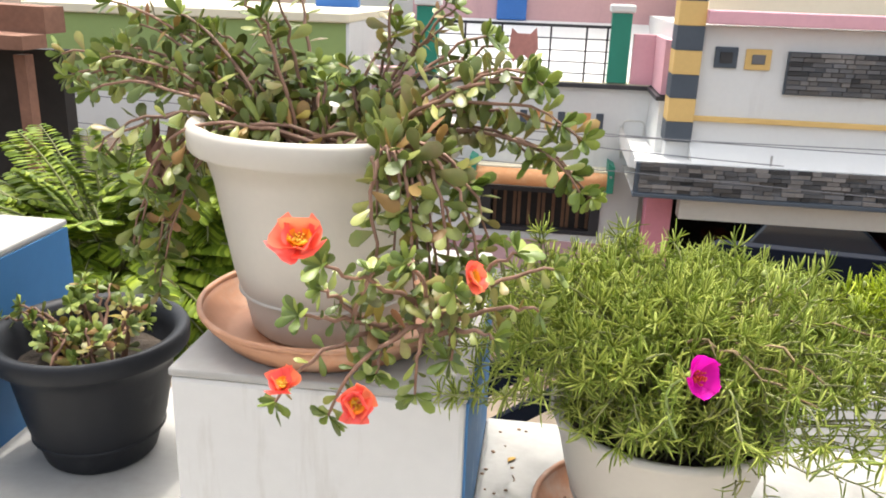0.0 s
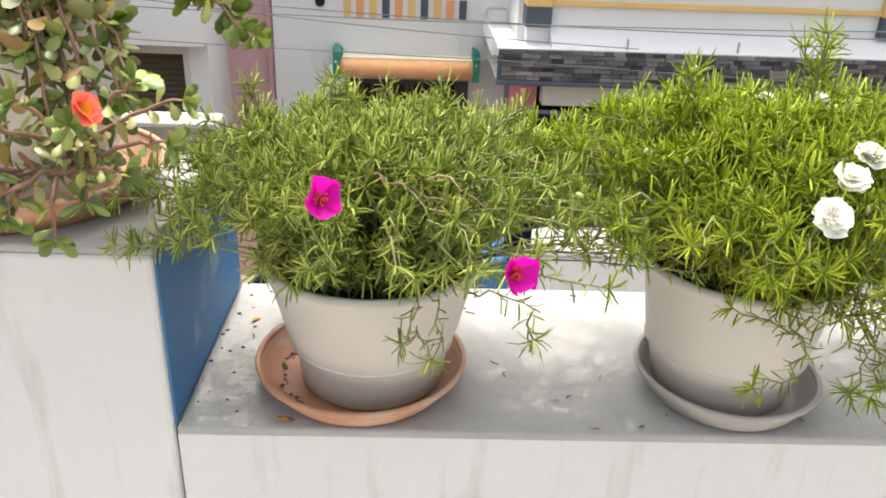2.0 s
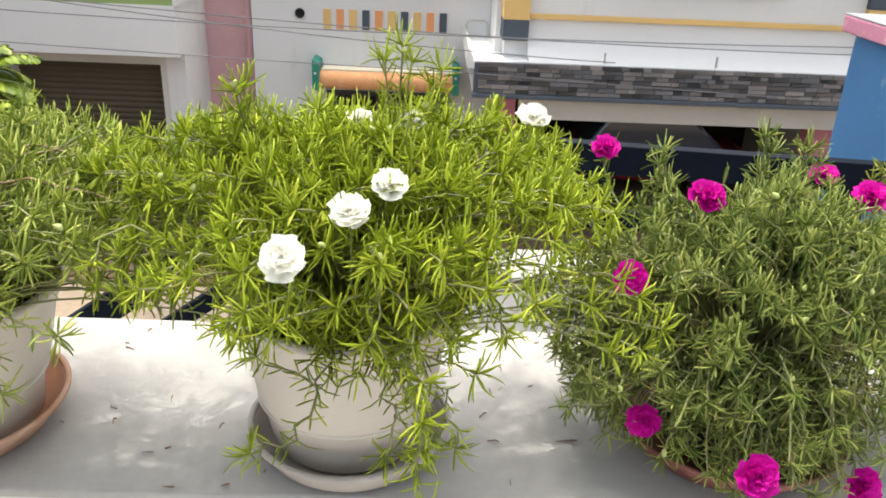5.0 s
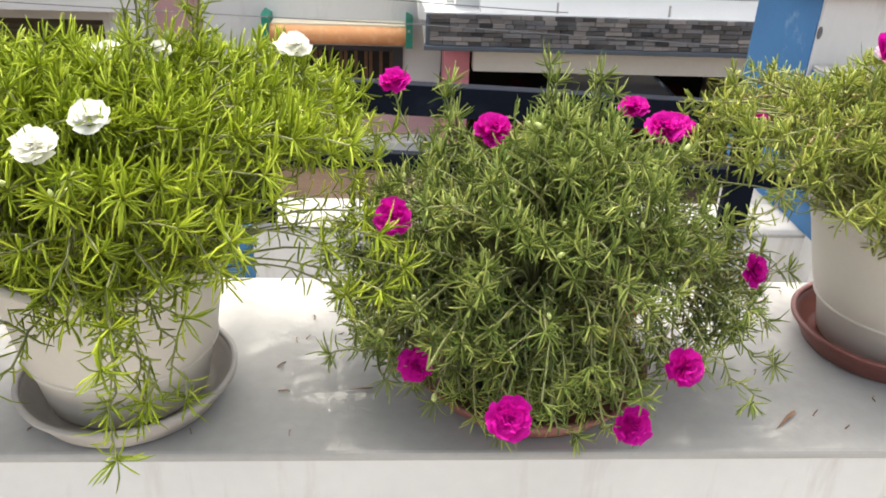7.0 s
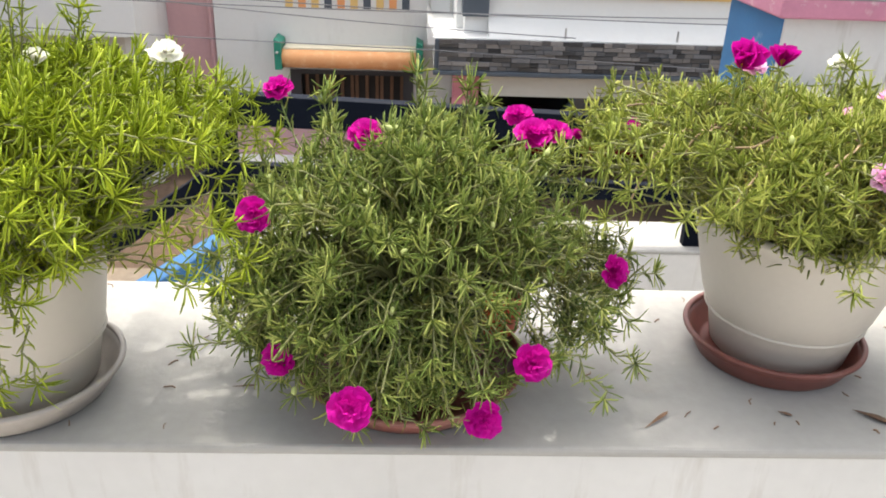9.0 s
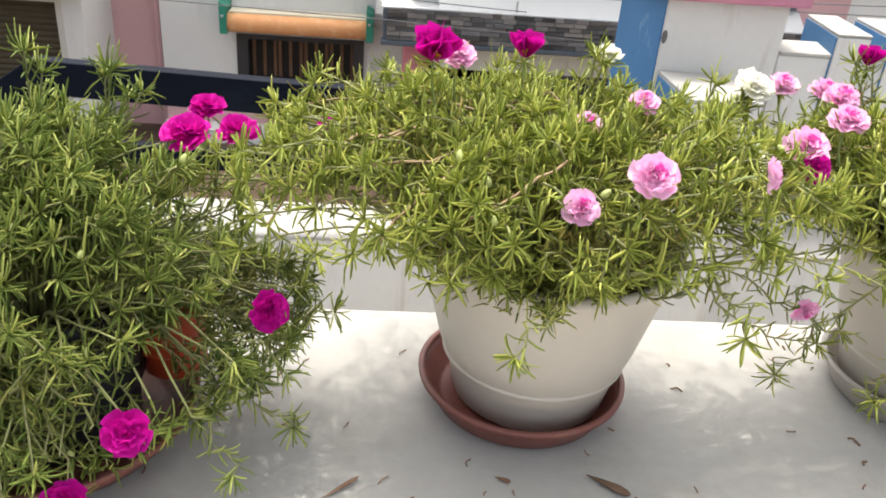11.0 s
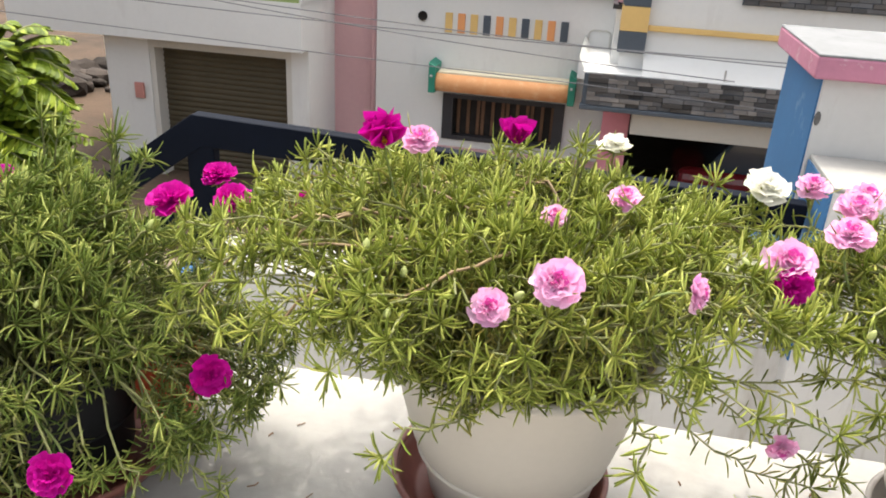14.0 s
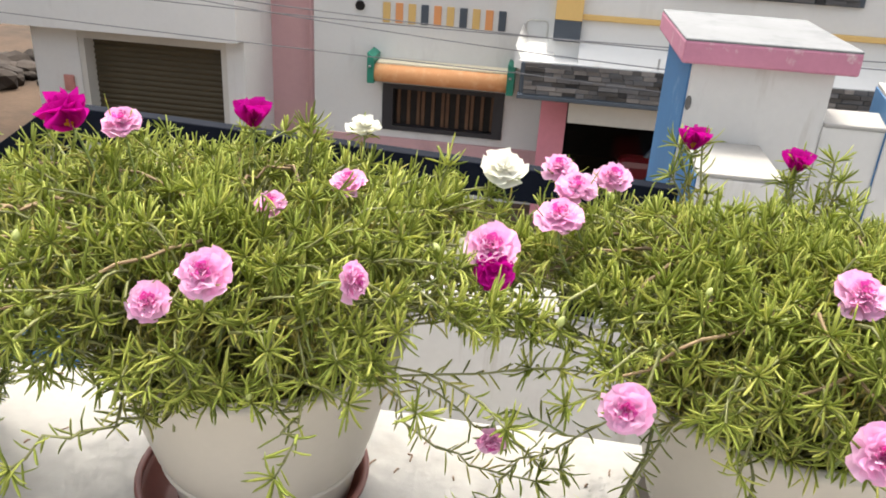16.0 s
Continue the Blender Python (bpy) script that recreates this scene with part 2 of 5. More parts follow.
# ---------------------------------------------------------------- own roof: parapet ledge, pillars, balcony below
GROUND = -4.4
M_CEMENT = material("grey_cement", (0.46, 0.44, 0.40), 0.9, 0.12, 2, 40, 0.3, second=(0.36, 0.34, 0.31), second_at=0.55, second_scale=1.5)


def setting(name, bm, mat, label, category, smooth=False):
    return tagged(link(name, bm, mat, smooth=smooth), label, category, kind="structure")


def wall_with_top(name, x0, x1, y0, y1, z0, z1, label, side=None, category="wall"):
    """A plastered wall: body, whitewashed top slab, and perhaps a painted end."""
    base = thing(name, label, category, kind="structure")
    part("wall_body", box(x0, x1, y0 + 0.003, y1 - 0.003, z0, z1 - 0.012), M_FACE, base)
    part("wall_top", box(x0, x1, y0, y1, z1 - 0.012, z1, 0.004), M_WHITE, base)
    return base


wall_with_top("parapet_ledge", 0.0, 3.4, 0.0, 0.36, -1.05, 0.0, "whitewashed roof parapet with a wide flat ledge")
wall_with_top("parapet_ledge_west", -0.69, -0.331, 0.0, 0.36, -1.05, 0.0, "short whitewashed parapet ledge beside the corner pillar")
pillar = thing("parapet_pillar", "low white plastered pillar with blue sides on the parapet", "pillar", kind="structure")
part("pillar_body", box(-0.331, -0.003, 0.0, 0.36, -1.05, 0.218, 0.006), M_FACE, pillar)
part("pillar_top", box(-0.332, -0.001, -0.001, 0.361, 0.218, 0.228, 0.003), M_WHITE, pillar)
part("pillar_upstand", box(-0.331, -0.003, 0.30, 0.36, 0.228, 0.270, 0.006), M_WHITE, pillar)
part("blue_side", box(-0.003, 0.0, 0.005, 0.356, 0.0, 0.216), M_BLUE, pillar, "faded blue painted side")
pillar2 = thing("parapet_pillar_west", "tall parapet pillar with white top and blue side", "pillar", kind="structure")
part("pillar_body", box(-1.15, -0.667, 0.0, 0.36, -1.05, 0.262, 0.006), M_FACE, pillar2)
part("pillar_top", box(-1.15, -0.666, -0.001, 0.361, 0.262, 0.272, 0.003), M_WHITE, pillar2)
part("blue_side", box(-0.667, -0.664, 0.004, 0.356, 0.0, 0.261), M_BLUE, pillar2, "bright blue painted side")
setting("own_house_wall", box(-3.0, 5.0, -4.0, 0.36, GROUND, -1.2), M_FACE, "plain plastered house under the terrace", "building")
setting("roof_floor", box(-3.0, 5.0, -4.0, 0.1, -1.2, -1.05), M_CEMENT, "pale cement roof terrace floor", "floor")

# lower balcony in front: wall, post, railing, sloping stair wall
balcony = thing("balcony_wall", "grey-white balcony wall with whitewashed top, stepping down in a blue stair wall", "wall", kind="structure")
part("wall_body", box(0.55, 2.9, 1.425, 1.637, GROUND, -0.455), M_FACE, balcony)
part("wall_top", box(0.55, 2.9, 1.422, 1.64, -0.455, -0.443, 0.004), M_WHITE, balcony)
part("stair_wall", prism([(0.55, -0.452), (0.55, -1.75), (-1.3, -1.75), (-1.3, -1.66)], 1.423, 1.58, 0.004), M_BLUE, balcony, "blue sloping stair wall")
part("balcony_floor", box(-1.4, 2.9, 0.37, 1.422, -1.75, -1.6), M_WHITE, balcony)


railing = thing("balcony_railing", "dark navy flat-bar metal railing stepping down beside the stair", "railing", kind="structure")
def bent_bar(a, b, c, y, wide, high):
    """A flat bar in the plane y, bent at b."""
    pts = [Vector(p) for p in (a, b, c)]
    d = [(pts[1] - pts[0]).normalized(), (pts[2] - pts[1]).normalized()]
    n = [Vector((-v.y, v.x)) for v in d]
    mid = (n[0] + n[1]).normalized()
    mid = mid / mid.dot(n[0])
    rows = [(pts[0], n[0]), (pts[1], mid), (pts[2], n[1])]
    outline = [p + v * high / 2 for p, v in rows] + [p - v * high / 2 for p, v in rows[::-1]]
    return prism([(p.x, p.y) for p in outline], y - wide / 2, y + wide / 2, 0.003)


part("top_rail", bent_bar((-1.2, -1.32), (0.570, -0.060), (2.13, -0.117), 1.475, 0.045, 0.085), M_NAVY, railing)
part("middle_rail", bent_bar((-1.2, -1.50), (0.566, -0.242), (2.13, -0.292), 1.475, 0.035, 0.052), M_NAVY, railing)
for px in (0.574, 1.94):
    part("post", box(px - 0.04, px + 0.04, 1.457, 1.493, -0.445, -0.09, 0.004), M_NAVY, railing)

# capped pillar with its lower block and the wall that goes on from it
cap_pillar = thing("capped_pillar", "white and blue pillar under a slab cap with chipped pink edges", "pillar", kind="structure")
cap_pillar.matrix_basis = pose(2.104, 1.580, 0, 0, 0, 0.6)
part("pillar_body", box(0.032, 0.365, 0.036, 0.445, GROUND, 0.1975, 0.005), M_FACE, cap_pillar)
part("blue_side", box(0.028, 0.032, 0.041, 0.440, -0.44, 0.195), M_BLUE, cap_pillar, "blue painted side")
cap = part("cap_slab", box(0.0, 0.404, 0.0, 0.490, 0.198, 0.252, 0.006), M_PINKEDGE, cap_pillar, "slab with chipped pink edges")
part("cap_top", box(0.001, 0.403, 0.001, 0.489, 0.2505, 0.257, 0.003), M_CAPTOP, cap, "whitewashed slab top")
part("scar", lathe([(0, 0), (0.016, 0.0), (0.013, 0.003), (0, 0.003)], 10), M_SCAR, cap_pillar, "grey patch of broken plaster").matrix_basis = pose(0.038, 0.0335, 0.098, 90, 0, 0) @ Matrix.Diagonal((0.5, 1.15, 1, 1))
block = thing("lower_block", "low white block against the capped pillar", "wall", kind="structure")
part("block_body", box(2.147, 2.330, 1.352, 1.614, GROUND, -0.003, 0.004), M_FACE, block)
part("block_top", box(2.146, 2.331, 1.351, 1.614, -0.002, 0.008, 0.003), M_WHITE, block)
part("blue_side", box(2.143, 2.147, 1.356, 1.610, -0.44, -0.005), M_BLUE, block)
wall_with_top("boundary_wall", 2.468, 5.0, 1.613, 1.775, GROUND, 0.079, "whitewashed boundary wall running on from the pillar")


def skewed(bm):
    """The low pillars stand askew: their depth runs off to the side."""
    for v in bm.verts:
        q = (v.co.y - 1.608) / 0.332
        v.co.x += 0.073 * q
        v.co.z -= 0.010 * q * (v.co.z > 0.1)
    return bm


for bx in (2.614, 2.771):
    low_post = thing("low_pillar", "small white pillar with blue sides on the boundary wall", "pillar", kind="structure")
    part("pillar_body", skewed(box(bx, bx + 0.095, 1.608, 1.940, -0.3, 0.127, 0.004)), M_FACE, low_post)
    part("pillar_top", skewed(box(bx - 0.001, bx + 0.096, 1.607, 1.941, 0.128, 0.136, 0.003)), M_WHITE, low_post)
    part("blue_side", skewed(box(bx - 0.004, bx - 0.0005, 1.612, 1.936, -0.3, 0.125)), M_BLUE, low_post)

# ---------------------------------------------------------------- the street and the houses across
M_ROAD = material("road_dust", (0.175, 0.140, 0.105), 0.95, 0.3, 0.6, 12, 0.5, second=(0.21, 0.16, 0.11), second_at=0.5, second_scale=0.4, depth=0.02)
M_EARTH = material("bare_earth", (0.078, 0.049, 0.030), 0.95, 0.35, 0.8, 10, 0.6, second=(0.045, 0.029, 0.018), second_at=0.5, second_scale=0.5, depth=0.03)
M_RUBBLE = material("dark_rubble", (0.055, 0.042, 0.034), 0.95, 0.4, 2, 14, 0.5, island=0.5)
M_HWHITE = material("house_white", (0.645, 0.645, 0.63), 0.8, 0.04, 0.9, 14, 0.1, second=(0.56, 0.55, 0.535), second_at=0.60, second_scale=1.4, streak=0.25)
M_HPINK = material("house_pink", (0.54, 0.335, 0.345), 0.8, 0.06, 0.9, 14, 0.1, second=(0.45, 0.28, 0.29), second_at=0.6, second_scale=1.4, streak=0.25)
M_ROSE = material("rose_paint", (0.62, 0.24, 0.30), 0.7, 0.08, 1.2, 14, 0.1)
M_HGREEN = material("house_olive_green", (0.27, 0.36, 0.13), 0.8, 0.05, 0.8, 12, 0.1, second=(0.34, 0.42, 0.19), second_at=0.6, second_scale=1)
M_COPING = material("cream_coping", (0.72, 0.66, 0.50), 0.8, 0.05, 1, 14, 0.1)
M_LEDGE = material("dusty_pink_ledge_paint", (0.68, 0.37, 0.42), 0.7, 0.08, 1.2, 14, 0.1)
M_RUST = material("rust_pink_metal", (0.45, 0.20, 0.17), 0.6, 0.2, 3, 20, 0.1)
M_BEIGE = material("beige_plaster", (0.54, 0.525, 0.485), 0.85, 0.06, 1, 14, 0.1)
M_YEL = material("ochre_paint", (0.64, 0.43, 0.16), 0.7, 0.06, 2, 20, 0.1)
M_SLATE = material("slate_paint", (0.065, 0.08, 0.10), 0.7, 0.1, 2, 20, 0.1)
M_ORNG = material("orange_paint", (0.68, 0.30, 0.12), 0.7, 0.06, 2, 20, 0.1)
M_GRN = material("emerald_paint", (0.02, 0.22, 0.15), 0.5, 0.08, 2, 20, 0.1)
M_AWN = material("orange_roller_cloth", (0.74, 0.36, 0.16), 0.75, 0.06, 2, 60, 0.15, second=(0.80, 0.46, 0.24), second_at=0.5, second_scale=6)
M_FRAME = material("black_window_frame", (0.03, 0.03, 0.035), 0.5, 0.1, 3, 30, 0.05)
# near black: the shade inside openings is put into this colour
M_DARK = material("opening_shade_black", (0.02, 0.017, 0.015), 0.9, 0.3, 2, 10, 0.1)
M_WOOD = material("brown_curtain", (0.13, 0.07, 0.04), 0.8, 0.3, 3, 30, 0.1)
M_SHUT = material("olive_brown_shutter", (0.075, 0.06, 0.035), 0.6, 0.12, 3, 40, 0.1)
M_TILE = material("stacked_stone_tile", (0.088, 0.087, 0.09), 0.8, 0.2, 6, 40, 0.3, objrand=0.7)
M_TILE2 = material("brown_stone_tile", (0.14, 0.13, 0.124), 0.8, 0.2, 6, 40, 0.3, objrand=0.65)
M_BLUEDOOR = material("blue_door_paint", (0.04, 0.15, 0.45), 0.5, 0.08, 2, 20, 0.05)
M_ROOFTILE = material("clay_roof_tile", (0.20, 0.10, 0.065), 0.85, 0.25, 3, 20, 0.3)
M_MAROON = material("maroon_car_paint", (0.16, 0.012, 0.018), 0.25, 0.05, 2, 20, 0.0, coat=0.5)
M_CARGLASS = material("tinted_car_glass", (0.03, 0.05, 0.08), 0.08, 0.05, 2, 20, 0.0, spec=0.8)
M_CABLE = material("grey_cable", (0.16, 0.16, 0.17), 0.6, 0.1, 3, 20, 0.0)
M_STEEL = material("galvanised_steel", (0.45, 0.45, 0.46), 0.4, 0.08, 4, 30, 0.05, metal=0.7)

g = bmesh.new()
bmesh.ops.create_grid(g, x_segments=40, y_segments=40, size=400)
for v in g.verts:
    v.co.z = GROUND + 0.04 * noise.noise(v.co * 0.2)
setting("ground", g, M_EARTH, "bare dusty earth around the houses", "ground")
setting("road", box(-60, 60, 3.6, 8.8, GROUND - 0.05, GROUND + 0.06), M_ROAD, "dusty narrow street between the houses", "road")

# green house
gh = thing("green_house", "house with olive green upper wall, white band and brown roller shutter", "house")
part("upper_wall", box(-8.095, -3.0, 11.7, 16, -1.213, -0.006), M_HGREEN, gh, "olive green upper wall")
part("band", box(-8.105, -2.981, 11.69, 16, -1.963, -1.212), M_HWHITE, gh, "white projecting band")
part("coping", box(-8.194, -2.951, 11.62, 16, 0.002, 0.144, 0.02), M_COPING, gh, "cream coping")
part("corner_strip", box(-3.0, -2.951, 11.68, 16, -1.211, -0.004), M_HWHITE, gh)
part("roof_slab", box(-8.095, -2.961, 11.75, 16, -0.015, 0.036), M_HWHITE, gh)
part("wall_pier", box(-6.565, -5.775, 12.0, 12.4, GROUND, -1.964), M_HWHITE, gh)
part("wall_pier", box(-3.277, -2.981, 12.0, 12.4, GROUND, -1.964), M_HWHITE, gh)
part("lintel", box(-5.775, -3.277, 12.0, 12.4, -2.146, -1.964), M_BEIGE, gh)
part("jamb", box(-5.775, -5.676, 12.02, 12.38, GROUND, -2.147), M_BEIGE, gh)
part("jamb", box(-3.376, -3.277, 12.02, 12.38, GROUND, -2.147), M_BEIGE, gh)
part("side_wall", box(-3.277, -2.981, 12.4, 16, GROUND, -1.964), M_HWHITE, gh)
part("meter_box", box(-6.071, -5.903, 11.95, 12.0, -3.034, -2.767, 0.01), M_RUST, gh, "small brown meter box")
shutter = part("shutter", box(-5.676, -3.376, 12.32, 12.36, GROUND, -2.14), M_SHUT, gh, "closed brown roller shutter")
slat_mesh = bare_mesh("slat", [(0, 0, 0), (2.30, 0, 0), (2.30, -0.035, 0.04), (0, -0.035, 0.04), (2.30, 0, 0.085), (0, 0, 0.085)], [(0, 1, 2, 3), (3, 2, 4, 5)], M_SHUT)
for i in range(24):
    share("slat", slat_mesh, shutter, pose(-5.676, 12.318, -2.28 - 0.092 * i))
coil_mesh = bmesh.new()
for k in range(3):
    tube([(0.27 * math.cos(a * 0.2618) * (1 + 0.03 * k), -0.012 * k, 0.24 * math.sin(a * 0.2618)) for a in range(25)], 0.016, 5, coil_mesh)
coil = tagged(link("cable_coil", coil_mesh, M_CABLE), "black cable coil hung on the green wall", "cable")
coil.matrix_basis = pose(-5.32, 11.67, -0.27)
part("vent", box(-3.78, -3.62, 11.685, 11.699, -0.92, -0.68), M_DARK, gh, "small dark wall vent")
setting("recess_wall", box(-2.981, -2.148, 13.3, 13.6, GROUND, -0.78), M_HPINK, "pink wall in the gap between the two houses", "wall")
pipe = tagged(link("drain_pipe", tube([(-2.24, 13.2, GROUND), (-2.24, 13.2, -0.9)], 0.05, 8), M_HPINK), "pink painted drain pipe on the wall", "pipe")

# white house with balcony, awning and coloured stripes
wh = thing("white_house", "white house with balcony, orange roller awning and painted stripes", "house")
for b in ((-2.148, -0.962, GROUND, -0.925), (1.081, 1.70, GROUND, -0.925), (-0.962, 1.081, -2.666, -0.925), (-0.962, 1.081, GROUND, -3.457)):
    part("wall", box(b[0], b[1], 13.0, 13.25, b[2], b[3]), M_HWHITE, wh)
part("plinth", box(-2.148, 1.728, 12.95, 12.998, GROUND, -3.593), M_HPINK, wh, "pink painted plinth")
part("plinth_step", box(-2.158, 2.004, 12.5, 12.95, GROUND, -4.168), M_HWHITE, wh)
part("side_wall", box(1.70, 1.90, 11.70, 13.25, -1.69, -0.925), M_HWHITE, wh)
part("balcony_slab", box(-2.208, 1.64, 12.9, 15.0, -0.923, -0.86), M_FRAME, wh, "thin dark balcony slab edge")
part("balcony_slab", box(1.64, 1.92, 11.68, 15.0, -0.923, -0.86), M_FRAME, wh, "thin dark balcony slab edge")
part("balcony_floor", box(-2.15, 1.68, 13.0, 15.0, -0.859, -0.84), M_COPING, wh, "pale balcony floor")
# low terrace wall, shaped as an added slope so the sun whitens it
terrace = prism([(13.35, -0.84), (15.3, -0.84), (15.3, 0.02)], -4.0, 2.1)
terrace.transform(Matrix.Rotation(radians(90), 4, "Z"))
part("sloping_terrace", terrace, M_HWHITE, wh, "white terrace wall tilted to catch the sun behind the railing")
part("back_wall", box(-2.6, 4.0, 15.3, 15.5, -0.86, 2.6), M_HPINK, wh, "pale pink upper wall")
part("balcony_side_wall", box(1.36, 1.70, 13.0, 13.15, -0.839, -0.05), M_LEDGE, wh, "pink balcony side wall")
part("balcony_side_wall", box(1.70, 1.86, 11.75, 13.15, -0.839, -0.05), M_LEDGE, wh, "pink balcony side wall")
part("blue_door", box(-1.0, -0.45, 15.24, 15.30, 0.02, 2.1), M_BLUEDOOR, wh, "blue door")
part("blue_window", box(-4.30, -3.50, 14.6, 14.78, 0.06, 1.0), M_BLUEDOOR, wh, "blue window shutter")
for gx, gw in ((-2.14, 0.35), (0.99, 0.31)):
    gp = part("balcony_post", box(gx, gx + gw, 12.95, 13.2, -0.83, 0.266, 0.01), M_GRN, wh, "emerald green balcony post")
    part("post_cap", box(gx - 0.04, gx + gw + 0.04, 12.9, 13.25, 0.276, 0.398, 0.03), M_HWHITE, gp)
rail = part("balcony_rail", box(-1.79, 0.99, 13.04, 13.08, 0.015, 0.06), M_FRAME, wh, "black metal balcony railing")
for rz in (-0.72, -0.54, -0.36, -0.17):
    part("bar", box(-1.79, 0.99, 13.05, 13.07, rz, rz + 0.018), M_FRAME, rail)
for rx in (-1.36, -0.76, 0.03, 0.60, 0.93):
    part("upright", box(rx, rx + 0.03, 13.04, 13.08, -0.844, 0.038), M_FRAME, rail)
emblem = prism([(-0.583, -0.03), (-0.484, -0.111), (-0.284, -0.111), (-0.185, -0.01), (-0.145, -0.334), (-0.245, -0.558), (-0.364, -0.456), (-0.444, -0.476), (-0.544, -0.578), (-0.623, -0.355)], 13.02, 13.045)
part("emblem", emblem, M_RUST, rail, "flat rust-pink metal ornament")
stripes = (M_YEL, M_ORNG, M_YEL, M_SLATE, M_ORNG, M_YEL, M_SLATE, M_YEL, M_ORNG, M_SLATE)
for i, sm in enumerate(stripes):
    sx = -0.992 + 0.2078 * i
    st = part("stripe", box(sx, sx + 0.12, 12.975, 12.998, -1.657, -1.342, 0.005), sm, wh, "small painted upright block")
part("pipe_hole", lathe([(0, 0), (0.06, 0), (0.06, 0.03), (0.075, 0.03), (0.075, 0), (0.08, 0)], 16), M_DARK, wh, "round black pipe hole").matrix_basis = pose(-1.371, 12.99, -1.428, 90, 0, 0)
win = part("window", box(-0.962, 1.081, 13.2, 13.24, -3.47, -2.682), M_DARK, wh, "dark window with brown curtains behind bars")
for fx0, fx1, fz0, fz1 in ((-0.962, 1.081, -3.457, -3.376), (-0.962, 1.081, -2.737, -2.666), (-0.962, -0.783, -3.376, -2.737), (0.911, 1.081, -3.376, -2.737)):
    part("window_frame", box(fx0, fx1, 12.96, 13.1, fz0, fz1), M_FRAME, win)
for i in range(12):
    cx = -0.742 + 0.14 * i + 0.03 * ((i * 7) % 3)
    part("curtain_fold", box(cx, cx + 0.055, 13.16, 13.195, -3.387, -2.749), M_WOOD, win)
arch = [(1.325, 12.99, -2.057), (1.325, 12.99, -1.50), (1.345, 12.99, -1.455), (1.39, 12.99, -1.433), (1.60, 12.99, -1.433), (1.645, 12.99, -1.455), (1.665, 12.99, -1.50), (1.665, 12.99, -2.057)]
part("moulding", tube(arch, 0.014, 6), M_BEIGE, wh, "raised rounded outline on the wall")
awning = thing("roller_awning", "orange roller awning with green ends above the window", "awning")
roll = lathe([(0, -1.17), (0.15, -1.17), (0.15, -0.6), (0.15, 0), (0.15, 0.6), (0.15, 1.17), (0, 1.17)], 24)
part("roller", roll, M_AWN, awning, "rolled orange cloth", smooth=True).matrix_basis = pose(0.054, 12.66, -2.412, 0, 90, 0)
part("fold", box(-1.002, 1.11, 12.62, 12.99, -2.263, -2.237), M_COPING, awning, "cream top cloth").matrix_basis = pose(0, 0, 0)
for ax in (-1.131, 1.12):
    part("end_plate", prism([(ax, -2.572), (ax + 0.11, -2.572), (ax + 0.11, -2.142), (ax, -2.08)], 12.5, 12.99), M_GRN, awning, "green end plate")
    part("bracket", box(ax + 0.03, ax + 0.07, 12.44, 12.50, -2.307, -2.276, 0.005), M_STEEL, awning)

# house with portico
ph = thing("portico_house", "white house with banded columns, stone-tiled portico and pink carport columns", "house")
part("upper_wall", box(1.806, 9.666, 11.36, 16, -1.749, 0.188), M_HWHITE, ph)
part("yellow_moulding", box(2.144, 9.666, 11.30, 11.358, -1.137, -1.061, 0.01), M_YEL, ph, "ochre moulding")
part("lower_wall", box(7.45, 9.666, 11.36, 16, GROUND, -1.75), M_HWHITE, ph)
part("pink_wall", box(7.285, 8.10, 11.335, 11.36, -1.70, 0.19), M_HPINK, ph, "pink painted wall beside the column")
part("pink_ledge", box(2.134, 9.765, 11.10, 11.6, 0.215, 0.396, 0.015), M_LEDGE, ph, "rose pink sunshade ledge")
part("top_wall", box(2.303, 9.666, 12.2, 16, 0.331, 2.902), M_COPING, ph, "cream wall above the ledge")
for cx in (1.766, 6.91):
    col = part("banded_column", box(cx + 0.02, cx + 0.35, 11.28, 11.66, -1.436, 1.887), M_SLATE, ph, "column banded in ochre and slate")
    z, dark = -1.44, True
    while z < 1.6:
        h = 0.29 if z < -1.4 else 0.332
        part("band", box(cx, cx + 0.37, 11.24, 11.68, z, z + h - 0.004, 0.006), M_SLATE if dark else M_YEL, col)
        z, dark = z + h, not dark
part("vent", box(2.323, 2.631, 11.32, 11.358, -0.378, -0.091, 0.01), M_SLATE, ph, "small square slate-framed vent")
part("vent", box(2.736, 3.079, 11.32, 11.358, -0.388, -0.106, 0.01), M_YEL, ph, "small square ochre-framed vent")
part("vent_core", box(2.393, 2.562, 11.30, 11.322, -0.31, -0.159, 0.01), M_TILE, ph)
part("vent_core", box(2.82, 2.999, 11.30, 11.322, -0.31, -0.179, 0.01), M_TILE, ph)
part("portico_roof", box(1.348, 7.70, 10.95, 13.0, -1.805, -1.689), M_HWHITE, ph, "white portico roof slab")
roof_slope = prism([(10.96, -1.70), (11.362, -1.70), (11.362, -1.46)], -7.37, -2.14)
roof_slope.transform(Matrix.Rotation(radians(90), 4, "Z"))
part("roof_slope", roof_slope, M_HWHITE, ph, "whitewashed mortar slope on the portico roof")
part("portico_kerb", prism([(1.278, -1.805), (1.378, -1.805), (1.378, -1.689), (1.278, -1.503)], 11.0, 13.0), M_HWHITE, ph)
part("fascia", box(1.378, 7.62, 10.93, 11.05, -2.167, -1.704, 0.02), M_SLATE, ph, "slate grey fascia")
part("fascia_lip", box(1.358, 7.64, 10.87, 11.05, -2.207, -2.142, 0.012), M_SLATE, ph)
part("beam", box(2.105, 7.278, 11.3, 11.6, -2.598, -2.205), M_BEIGE, ph, "beige soffit beam")
